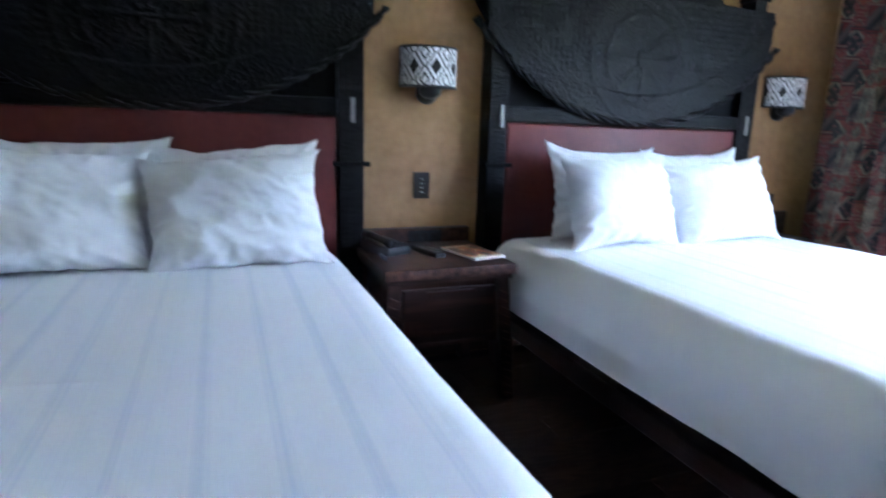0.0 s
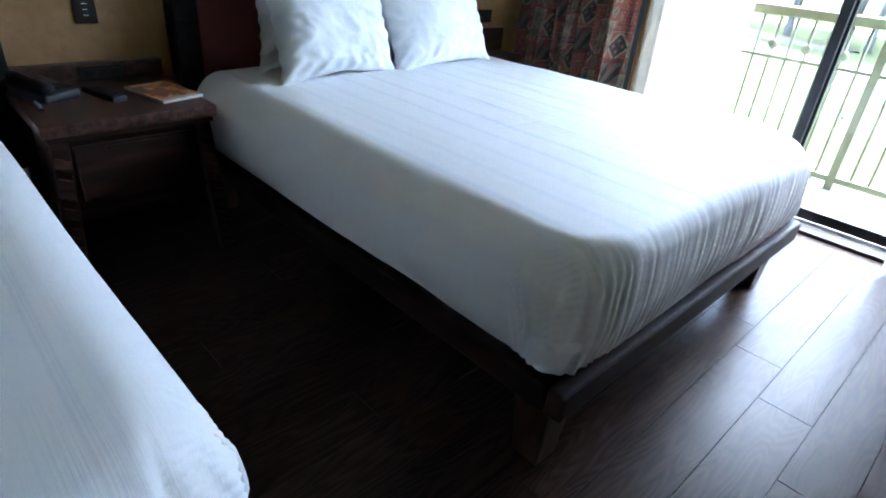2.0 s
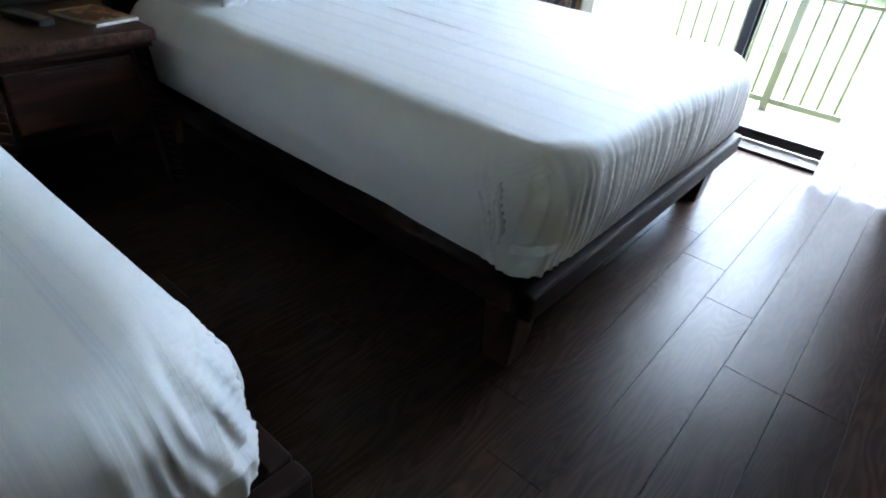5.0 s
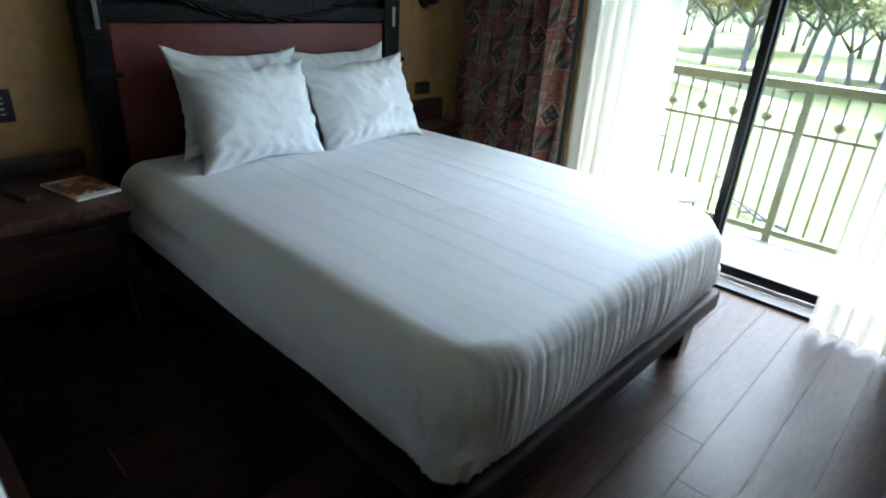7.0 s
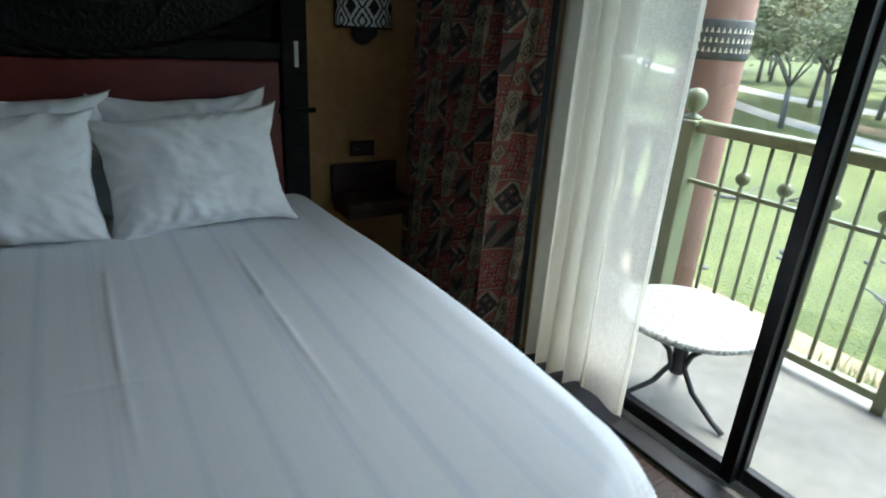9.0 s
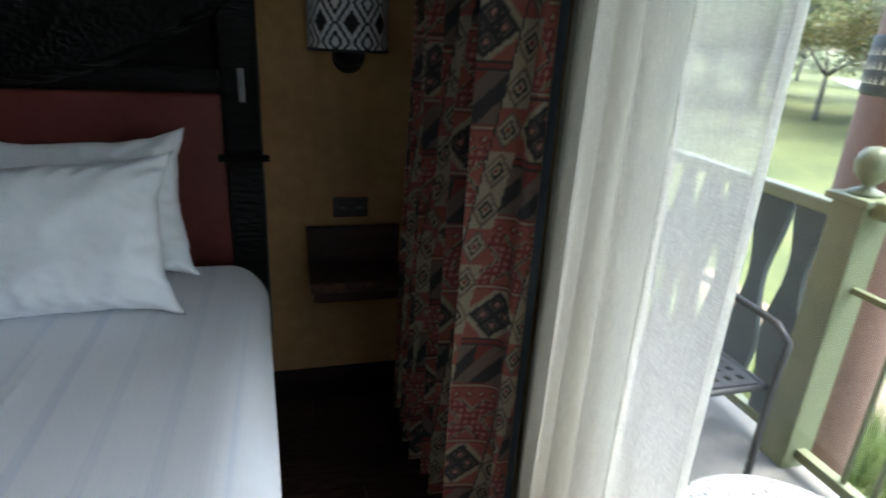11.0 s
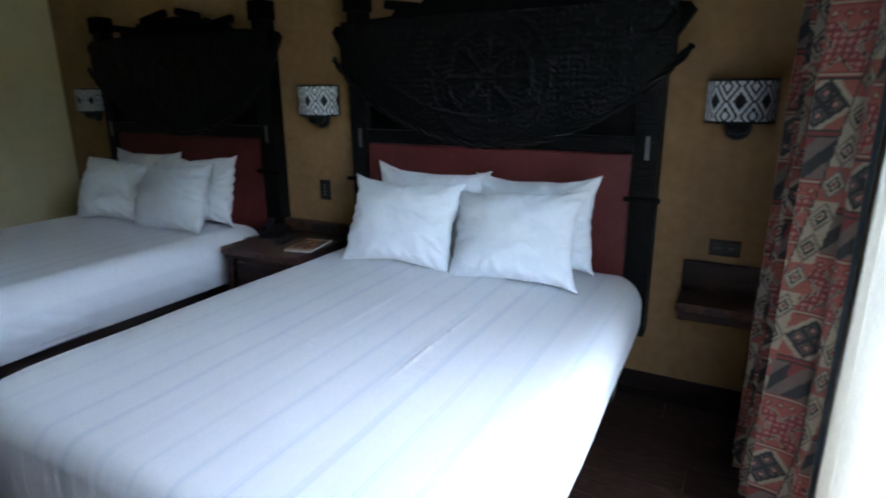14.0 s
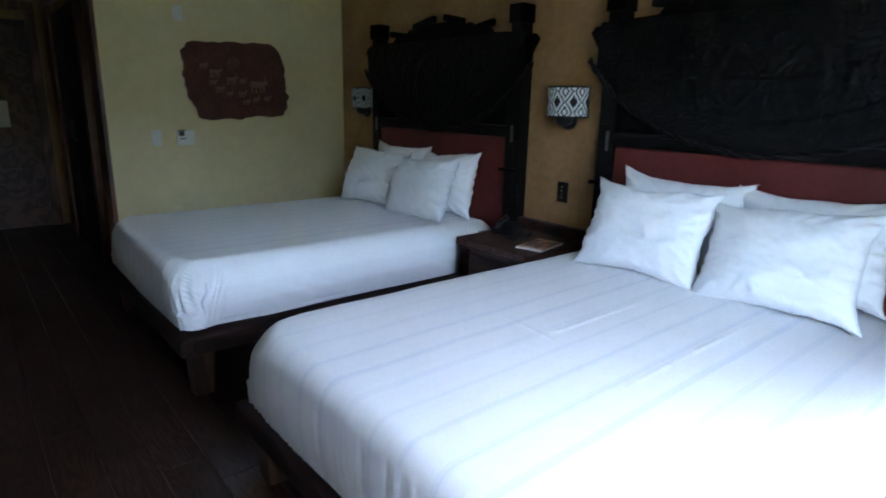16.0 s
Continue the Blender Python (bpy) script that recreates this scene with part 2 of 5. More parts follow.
def window_glass(name):
    m = bpy.data.materials.new(name)
    m.use_nodes = True
    nt = m.node_tree
    n, l = nt.nodes, nt.links
    n.remove(n["Principled BSDF"])
    tr = n.new("ShaderNodeBsdfTransparent")
    tr.inputs[0].default_value = (0.93, 0.96, 0.94, 1)
    gl = n.new("ShaderNodeBsdfGlossy")
    gl.inputs["Roughness"].default_value = 0.01
    lw = n.new("ShaderNodeLayerWeight")
    pw = n.new("ShaderNodeMath")
    pw.operation = "POWER"
    pw.inputs[1].default_value = 5.0
    l.new(lw.outputs["Facing"], pw.inputs[0])
    fr = n.new("ShaderNodeMath")
    fr.operation = "MULTIPLY_ADD"
    fr.inputs[1].default_value = 0.5
    fr.inputs[2].default_value = 0.03
    l.new(pw.outputs[0], fr.inputs[0])
    mx = n.new("ShaderNodeMixShader")
    l.new(fr.outputs[0], mx.inputs[0])
    l.new(tr.outputs[0], mx.inputs[1])
    l.new(gl.outputs[0], mx.inputs[2])
    l.new(mx.outputs[0], n["Material Output"].inputs[0])
    return m


def leafage(name, a, b):
    m, nt, p = principled(name)
    n, l = nt.nodes, nt.links
    g = n.new("ShaderNodeNewGeometry")
    ramp = n.new("ShaderNodeValToRGB")
    ramp.color_ramp.elements[0].color, ramp.color_ramp.elements[1].color = (*a, 1), (*b, 1)
    l.new(g.outputs["Random Per Island"], ramp.inputs[0])
    l.new(ramp.outputs[0], p.inputs["Base Color"])
    p.inputs["Roughness"].default_value = 0.6
    tl = n.new("ShaderNodeBsdfTranslucent")
    l.new(ramp.outputs[0], tl.inputs[0])
    mx = n.new("ShaderNodeMixShader")
    mx.inputs[0].default_value = 0.35
    l.new(p.outputs[0], mx.inputs[1])
    l.new(tl.outputs[0], mx.inputs[2])
    l.new(mx.outputs[0], n["Material Output"].inputs[0])
    return m


M_OCHRE = surface("ochre_plaster", (0.265, 0.142, 0.05), (0.41, 0.238, 0.098), scale=3.0, rough=0.7, bump=0.35, bump_scale=35, depth=0.004)
M_YELLOW = surface("pale_yellow_plaster", (0.70, 0.60, 0.33), (0.78, 0.68, 0.40), scale=2.0, rough=0.75, bump=0.15, bump_scale=120, depth=0.002)
M_CREAM = surface("cream_plaster", (0.64, 0.57, 0.44), (0.72, 0.65, 0.52), scale=2.0, rough=0.8, bump=0.15, bump_scale=120, depth=0.002)
M_CEIL = surface("white_ceiling_paint", (0.76, 0.75, 0.72), (0.83, 0.82, 0.79), scale=3, rough=0.9, bump=0.2, bump_scale=160, depth=0.002)
M_FLOOR = wood("dark_oak_planks", (0.019, 0.0095, 0.0066), (0.05, 0.028, 0.02), rough=0.32, along=0, ring=26, per_object=0.12, bump=0.13, spec=0.15, grain=0.22, knots=6.5)
M_FLOORBASE = surface("floor_joint", (0.008, 0.006, 0.005), (0.016, 0.012, 0.01), rough=0.8, bump=0)
M_DARKWOOD = wood("dark_walnut", (0.012, 0.006, 0.0045), (0.034, 0.0165, 0.012), rough=0.5, along=1, ring=8, per_object=0.08, bump=0.12, spec=0.2)
M_DARKWOODX = wood("dark_walnut_cross", (0.012, 0.006, 0.0045), (0.034, 0.0165, 0.012), rough=0.5, along=0, ring=8, per_object=0.08, bump=0.12, spec=0.2)
M_LEG = wood("walnut_leg", (0.03, 0.014, 0.009), (0.09, 0.045, 0.027), rough=0.4, along=2, ring=8, per_object=0.08)
M_CARVED = surface("black_brown_carved_wood", (0.0013, 0.0012, 0.0012), (0.0042, 0.0037, 0.0036), scale=14, rough=0.55, rough_var=0.12, stretch=(1, 1, 0.5), bump=0.5, bump_scale=70, depth=0.005, spec=0.08)
M_CHISEL = surface("chiselled_dark_wood", (0.0025, 0.0022, 0.0022), (0.010, 0.009, 0.0088), scale=20, rough=0.4, rough_var=0.15, stretch=(0.6, 1, 3.0), bump=1.0, bump_scale=34, depth=0.008, spec=0.14)
M_SHIELD = surface("woven_relief_dark_wood", (0.0015, 0.0014, 0.0014), (0.0055, 0.005, 0.005), scale=26, rough=0.42, rough_var=0.14, bump=1.0, bump_scale=58, depth=0.009, spec=0.15)
M_RED = surface("oxblood_leatherette", (0.098, 0.018, 0.015), (0.14, 0.03, 0.024), scale=5, rough=0.5, bump=0.35, bump_scale=320, depth=0.0012, spec=0.3)
M_NIGHT = wood("reddish_night_wood", (0.016, 0.0065, 0.0045), (0.05, 0.021, 0.013), rough=0.4, along=0, ring=7, per_object=0.05, bump=0.2, spec=0.3)
M_FLECK = surface("distressed_brown_wood", (0.016, 0.007, 0.005), (0.105, 0.048, 0.03), scale=34, rough=0.42, bump=0.8, bump_scale=90, depth=0.004, spec=0.3)
M_BLACK = surface("black_plastic", (0.008, 0.008, 0.009), (0.014, 0.014, 0.015), scale=20, rough=0.38, bump=0.1, bump_scale=300, depth=0.0006)
M_BLACKMETAL = surface("black_anodised_metal", (0.012, 0.012, 0.014), (0.024, 0.024, 0.027), scale=12, rough=0.4, metal=0.6, bump=0.05)
M_BRONZE = surface("dark_bronze_plate", (0.02, 0.016, 0.013), (0.035, 0.029, 0.024), scale=14, rough=0.4, metal=0.5, bump=0.05)
M_STEEL = surface("brushed_steel", (0.2, 0.2, 0.2), (0.32, 0.32, 0.32), scale=20, rough=0.35, metal=1.0, bump=0.05)
M_WHITEPL = surface("white_plastic", (0.72, 0.71, 0.68), (0.78, 0.77, 0.74), scale=10, rough=0.4, bump=0.03)
M_WAND = surface("grey_green_plastic", (0.12, 0.14, 0.125), (0.16, 0.18, 0.165), scale=10, rough=0.5, bump=0.03)
M_SHEET = sheet_cotton("white_striped_sateen")
M_PILLOW = surface("white_cotton_percale", (0.78, 0.79, 0.8), (0.84, 0.84, 0.84), scale=6, rough=0.75, bump=0.2, bump_scale=11, depth=0.012, sheen=0.15)
M_KILIM = painted("kilim_woven_cloth", sheen=0.1)
M_SHADE = painted("printed_lampshade", rough=0.8)
M_PAPER = painted("glossy_magazine_paper", rough=0.3)
M_VOILE = voile("ivory_voile", 0.1)
M_VOILE_OPEN = voile("ivory_voile_open_weave", 0.3)
M_VOILE_THIN = voile("ivory_voile_single", 0.42)
M_LINING = surface("slate_blackout_lining", (0.035, 0.045, 0.055), (0.055, 0.065, 0.075), scale=40, rough=0.85, bump=0.2, bump_scale=300, depth=0.001)
M_GLASS = window_glass("clear_glass")
M_SLAB = surface("red_brown_stone", (0.055, 0.018, 0.013), (0.15, 0.05, 0.036), scale=7, rough=0.85, bump=0.8, bump_scale=30, depth=0.01)
M_ETCH = surface("tan_etched_pigment", (0.2, 0.11, 0.065), (0.31, 0.2, 0.125), scale=30, rough=0.9, bump=0.3)
M_DOOR = wood("entry_door_wood", (0.05, 0.022, 0.013), (0.13, 0.06, 0.035), rough=0.5, along=0, ring=6, per_object=0.05, bump=0.2)
M_TRIM = wood("stained_trim", (0.07, 0.028, 0.014), (0.2, 0.085, 0.042), rough=0.4, along=2, ring=6, per_object=0.05)
M_GREEN = surface("sage_green_painted_metal", (0.135, 0.152, 0.083), (0.18, 0.2, 0.113), scale=9, rough=0.45, bump=0.15, bump_scale=160, depth=0.001)
M_CONC = surface("pale_concrete", (0.17, 0.165, 0.15), (0.25, 0.243, 0.226), scale=2.5, rough=0.85, bump=0.3, bump_scale=130, depth=0.002)
M_TERRAZZO = surface("speckled_white_stone", (0.10, 0.10, 0.098), (0.60, 0.59, 0.57), scale=80, rough=0.3, bump=0.02)
M_TERRACOTTA = surface("terracotta_stucco", (0.165, 0.088, 0.062), (0.235, 0.132, 0.097), scale=2.5, rough=0.85, bump=0.3, bump_scale=70, depth=0.004)
M_BAND = surface("dark_patterned_band", (0.03, 0.035, 0.04), (0.11, 0.11, 0.105), scale=26, rough=0.7, bump=0.5, bump_scale=40)
M_TEAL = surface("dark_teal_painted_wood", (0.03, 0.045, 0.05), (0.06, 0.08, 0.085), scale=6, rough=0.6, bump=0.25, bump_scale=60)
M_IRON = surface("charcoal_cast_metal", (0.022, 0.022, 0.024), (0.042, 0.042, 0.046), scale=10, rough=0.5, metal=0.2, bump=0.2)
M_GRASS = surface("lawn", (0.055, 0.077, 0.017), (0.145, 0.16, 0.048), scale=0.35, rough=0.95, bump=0.9, bump_scale=22, depth=0.06, detail=10)
M_BLADES = leafage("grass_blades", (0.08, 0.125, 0.025), (0.2, 0.25, 0.07))
M_PATH = surface("pale_path_concrete", (0.34, 0.33, 0.3), (0.44, 0.42, 0.38), scale=1.0, rough=0.9, bump=0.2)
M_SAND = surface("sandy_soil", (0.17, 0.125, 0.075), (0.26, 0.2, 0.13), scale=1.2, rough=0.95, bump=0.6, bump_scale=12, depth=0.03)
M_BARK = surface("grey_brown_bark", (0.10, 0.09, 0.08), (0.2, 0.18, 0.16), scale=5, rough=0.95, stretch=(1, 1, 0.3), bump=0.9, bump_scale=16, depth=0.04)
M_LEAF = leafage("oak_leaves", (0.10, 0.12, 0.055), (0.26, 0.275, 0.14))
M_LEAF_WARM = leafage("young_oak_leaves", (0.15, 0.145, 0.055), (0.32, 0.29, 0.13))
M_STONE = surface("pale_rock", (0.09, 0.085, 0.07), (0.17, 0.16, 0.135), scale=4, rough=0.9, bump=0.6, bump_scale=20, depth=0.02)


# ---- mesh helpers ----
def part(name, bm, material, parent=None, label="", smooth=False, at=None):
    """Links a bmesh as one mesh object, under a thing or a part."""
    me = bpy.data.meshes.new(name)
    bm.to_mesh(me)
    bm.free()
    me.materials.append(material)
    if smooth:
        for f in me.polygons:
            f.use_smooth = True
    ob = new(name, me)
    if parent is not None:
        ob.parent = parent
    if at is not None:
        ob.matrix_basis = at
    if label:
        ob["label"] = label
    return ob


def share(name, ob, parent, at):
    """One more part on the same mesh."""
    o = new(name, ob.data)
    o.parent = parent
    o.matrix_basis = at
    return o


def thing(name, label, category, at=(0, 0, 0), group="", kind=""):
    ob = new(name)
    ob.location = at
    ob.empty_display_size = 0.1
    return tagged(ob, label, category, group, kind)


def box(a, b, bevel=0.0, segs=2, bm=None):
    bm = bm or bmesh.new()
    made = bmesh.ops.create_cube(bm, size=1)["verts"]
    for v in made:
        v.co = Vector([(p + q) / 2 + c * (q - p) for p, q, c in zip(a, b, v.co)])
    if bevel:
        vs = set(made)
        edges = [e for e in bm.edges if e.verts[0] in vs and e.verts[1] in vs]
        bmesh.ops.bevel(bm, geom=edges, offset=bevel, segments=segs, profile=0.6, affect="EDGES")
    return bm


def taper(bm, z0, z1, k0, cx, cy):
    """Narrow a part towards z0 by the factor k0 about the axis cx, cy."""
    for v in bm.verts:
        f = k0 + (1 - k0) * (v.co.z - z0) / (z1 - z0)
        v.co.x, v.co.y = cx + (v.co.x - cx) * f, cy + (v.co.y - cy) * f
    return bm


def lathe(profile, segs=24, centre=(0, 0, 0), bm=None, a0=0.0, a1=2 * math.pi):
    bm = bm or bmesh.new()
    full = abs(a1 - a0 - 2 * math.pi) < 1e-4
    cols = segs if full else segs + 1
    rings = []
    for r, z in profile:
        rings.append([bm.verts.new((centre[0] + r * math.cos(a0 + (a1 - a0) * i / segs), centre[1] + r * math.sin(a0 + (a1 - a0) * i / segs), centre[2] + z)) for i in range(cols)])
    for p, q in zip(rings, rings[1:]):
        for i in range(segs):
            j = (i + 1) % cols
            bm.faces.new((p[i], p[j], q[j], q[i]))
    if profile[0][0] > 1e-5 and full:
        bm.faces.new(rings[0][::-1])
    if profile[-1][0] > 1e-5 and full:
        bm.faces.new(rings[-1])
    return bm


def tube(points, radius, sides=8, bm=None):
    """A round bar along a line of points; radius may be a list."""
    bm = bm or bmesh.new()
    pts = [Vector(p) for p in points]
    rad = radius if isinstance(radius, (list, tuple)) else [radius] * len(pts)
    up, rings = None, []
    for i, p in enumerate(pts):
        d = (pts[min(i + 1, len(pts) - 1)] - pts[max(i - 1, 0)]).normalized()
        if up is None:
            up = d.orthogonal().normalized()
        up = (up - d * up.dot(d)).normalized()
        side = d.cross(up)
        rings.append([bm.verts.new(p + rad[i] * (up * math.cos(2 * math.pi * k / sides) + side * math.sin(2 * math.pi * k / sides))) for k in range(sides)])
    for a, b in zip(rings, rings[1:]):
        for k in range(sides):
            bm.faces.new((a[k], a[(k + 1) % sides], b[(k + 1) % sides], b[k]))
    bm.faces.new(rings[0][::-1])
    bm.faces.new(rings[-1])
    return bm


def prism(outline, y0, y1, bevel=0.0):
    """An outline in x, z, given depth from y0 (front) to y1."""
    bm = bmesh.new()
    f = bm.faces.new([bm.verts.new((x, y0, z)) for x, z in outline])
    r = bmesh.ops.extrude_face_region(bm, geom=[f])
    bmesh.ops.translate(bm, verts=[g for g in r["geom"] if isinstance(g, bmesh.types.BMVert)], vec=(0, y1 - y0, 0))
    bmesh.ops.recalc_face_normals(bm, faces=bm.faces)
    if bevel:
        bmesh.ops.bevel(bm, geom=[e for e in bm.edges if abs(e.verts[0].co.y - e.verts[1].co.y) < 1e-6 and abs(e.verts[0].co.y - y0) < 1e-6], offset=bevel, segments=2, affect="EDGES")
    return bm


def cloth(name, P, material, parent=None, colours=None, label="", close_u=False):
    """A smooth surface through the grid of places P (rows, columns, 3); colours: the print, if it has one."""
    nv, nu = P.shape[:2]
    idx = np.arange(nv * nu).reshape(nv, nu)
    a, b, c, d = idx[:-1, :-1], idx[:-1, 1:], idx[1:, 1:], idx[1:, :-1]
    faces = np.stack([a, b, c, d], -1).reshape(-1, 4)
    me = bpy.data.meshes.new(name)
    me.from_pydata(P.reshape(-1, 3).tolist(), [], faces.tolist())
    if colours is not None:
        at = me.color_attributes.new("print", "FLOAT_COLOR", "POINT")
        at.data.foreach_set("color", np.concatenate([colours.reshape(-1, 3), np.ones((nv * nu, 1))], 1).astype(np.float32).ravel())
    me.polygons.foreach_set("use_smooth", [True] * len(me.polygons))
    me.materials.append(material)
    ob = new(name, me)
    if parent is not None:
        ob.parent = parent
    if label:
        ob["label"] = label
    return ob


def bumps(x, y, seed, scale, octaves=3):
    """Smooth value noise on arrays, about -1 to 1."""
    rng = np.random.RandomState(seed)
    out, amp = np.zeros_like(x, dtype=float), 1.0
    for k in range(octaves):
        t = rng.rand(64, 64) * 2 - 1
        X, Y = x * scale * 2 ** k, y * scale * 2 ** k
        i, j = np.floor(X).astype(int), np.floor(Y).astype(int)
        fx, fy = X - i, Y - j
        fx, fy = fx * fx * (3 - 2 * fx), fy * fy * (3 - 2 * fy)
        g = lambda p, q: t[p % 64, q % 64]
        out += amp * (g(i, j) * (1 - fx) * (1 - fy) + g(i + 1, j) * fx * (1 - fy) + g(i, j + 1) * (1 - fx) * fy + g(i + 1, j + 1) * fx * fy)
        amp *= 0.5
    return out


# ---- the room: floor, walls, ceiling ----
X_WEST, X_EAST, Y_NORTH, Y_SOUTH, H = -2.76, 2.29, 0.0, -4.6, 2.5
HALL_N, HALL_S, HALL_W = -1.88, -3.1, -5.25
DOOR_Y0, DOOR_Y1, DOOR_H = -0.86, -2.9, 2.12


def structure(name, bm, material, label, category):
    return tagged(part(name, bm, material), label, category, kind="structure")


structure("wall_north", box((HALL_W - 0.2, 0.0, -0.1), (X_EAST + 0.15, 0.15, H)), M_OCHRE, "mottled ochre plaster wall behind the beds", "wall")
structure("wall_west", box((X_WEST - 0.15, HALL_N, 0.0), (X_WEST, 0.0, H)), M_YELLOW, "pale yellow plaster wall beside the bed", "wall")
structure("wall_west_south", box((X_WEST - 0.15, Y_SOUTH, 0.0), (X_WEST, HALL_S, H)), M_CREAM, "plain cream plaster wall beside the hall", "wall")
structure("wall_south", box((X_WEST - 0.15, Y_SOUTH - 0.15, 0.0), (X_EAST + 0.15, Y_SOUTH, H)), M_CREAM, "plain cream plaster wall facing the beds", "wall")
structure("wall_east_north", box((X_EAST, DOOR_Y0, -0.1), (X_EAST + 0.15, 0.0, H)), M_OCHRE, "ochre plaster wall beside the balcony door", "wall")
structure("wall_east_south", box((X_EAST, Y_SOUTH, -0.1), (X_EAST + 0.15, DOOR_Y1, H)), M_OCHRE, "ochre plaster wall past the balcony door", "wall")
structure("wall_east_lintel", box((X_EAST, DOOR_Y1, DOOR_H), (X_EAST + 0.15, DOOR_Y0, H)), M_OCHRE, "ochre plaster wall above the balcony door", "wall")
structure("wall_hall_north", box((HALL_W - 0.15, HALL_N, 0.0), (X_WEST - 0.152, HALL_N + 0.15, H)), M_OCHRE, "brown hall wall with closet doors", "wall")
structure("wall_hall_south", box((HALL_W - 0.15, HALL_S - 0.15, 0.0), (X_WEST - 0.152, HALL_S, H)), M_CREAM, "plain cream hall wall", "wall")
structure("wall_hall_end", box((HALL_W - 0.15, HALL_S, 0.0), (HALL_W, HALL_N, H)), M_OCHRE, "ochre end wall of the entry hall", "wall")
structure("ceiling", box((HALL_W - 0.2, Y_SOUTH - 0.15, H), (X_EAST + 0.15, 0.15, H + 0.12)), M_CEIL, "plain white painted ceiling", "ceiling")
structure("ceiling_hall", box((HALL_W, HALL_S, 2.22), (X_WEST - 0.15, HALL_N, 2.34)), M_CEIL, "plain lowered ceiling of the entry hall", "ceiling")
structure("hall_beam", box((X_WEST - 0.15, HALL_S, 2.05), (X_WEST + 0.012, HALL_N - 0.002, 2.26), 0.008), M_TRIM, "brown stained beam over the hall opening", "beam")
structure("corner_trim", box((X_WEST - 0.16, HALL_N - 0.03, 0.0), (X_WEST + 0.008, HALL_N - 0.001, 2.05), 0.006), M_TRIM, "reddish stained wooden corner trim", "trim")
structure("baseboard", box((X_WEST, -0.014, 0.0), (X_EAST, -0.001, 0.085), 0.003), M_DARKWOODX, "dark wooden baseboard under the ochre wall", "baseboard")
structure("baseboard_west", box((X_WEST + 0.001, HALL_N + 0.01, 0.0), (X_WEST + 0.013, -0.016, 0.085), 0.003), M_DARKWOOD, "dark wooden baseboard under the yellow wall", "baseboard")

# entry door at the end of the hall and the closet doors along it
door1 = thing("door_1", "closed dark brown wooden entry door in its frame", "door", (HALL_W, -2.5, 0), kind="structure")
part("door_leaf", box((0.002, -0.46, 0.01), (0.04, 0.46, 2.0), 0.004), M_DOOR, door1)
for y0, y1 in ((-0.55, -0.465), (0.465, 0.55)):
    part("jamb", box((0.002, y0, 0.0), (0.055, y1, 2.08), 0.005), M_TRIM, door1)
part("lintel", box((0.002, -0.55, 2.082), (0.055, 0.55, 2.17), 0.005), M_TRIM, door1)
_kn = part("door_handle", tube([(0.04, -0.38, 1.0), (0.09, -0.38, 1.0), (0.095, -0.27, 1.0)], 0.011), M_STEEL, door1, "steel lever handle", True)
part("notice", box((0.041, 0.03, 1.0), (0.045, 0.23, 1.25), 0.001), M_CREAM, door1, "cream printed notice")
door2 = thing("door_2", "dark stained closet doors with reddish frame posts", "door", (-3.9, HALL_N, 0), kind="structure")
for x0, x1 in ((-0.62, -0.005), (0.005, 0.62)):
    leaf = part("door_leaf", box((x0, -0.03, 0.01), (x1, -0.002, 2.0), 0.004), M_DARKWOODX, door2)
    part("inset_panel", box((x0 + 0.1, -0.036, 0.2), (x1 - 0.1, -0.031, 1.85), 0.002), M_DARKWOODX, leaf)
for x0, x1 in ((-0.72, -0.63), (0.63, 0.72)):
    part("jamb", box((x0, -0.05, 0.0), (x1, -0.002, 2.08), 0.005), M_TRIM, door2)
part("lintel", box((-0.72, -0.05, 2.082), (0.72, -0.002, 2.17), 0.005), M_TRIM, door2)
for x in (-0.06, 0.06):
    part("pull", tube([(x, -0.03, 0.95), (x, -0.06, 0.97), (x, -0.06, 1.1), (x, -0.03, 1.12)], 0.006), M_STEEL, door2, "slim steel pull handle", True)

# ---- sliding balcony door ----
slider = thing("window_1", "black-framed sliding glass balcony door, closed", "sliding door", (X_EAST, 0, 0), kind="structure")
part("threshold", box((-0.06, DOOR_Y1, 0.0), (0.03, DOOR_Y0, 0.018), 0.004), M_BLACKMETAL, slider, "black metal threshold track")
part("outer_sill", box((0.032, DOOR_Y1, -0.1), (0.15, DOOR_Y0, 0.008), 0.003), M_CONC, slider, "pale concrete outer sill")
for y0, y1 in ((DOOR_Y1, DOOR_Y1 + 0.05), (DOOR_Y0 - 0.05, DOOR_Y0)):
    part("jamb", box((0.04, y0, 0.018), (0.13, y1, DOOR_H), 0.003), M_BLACKMETAL, slider)
part("head_rail", box((0.04, DOOR_Y1 + 0.052, DOOR_H - 0.06), (0.13, DOOR_Y0 - 0.052, DOOR_H - 0.001), 0.003), M_BLACKMETAL, slider)
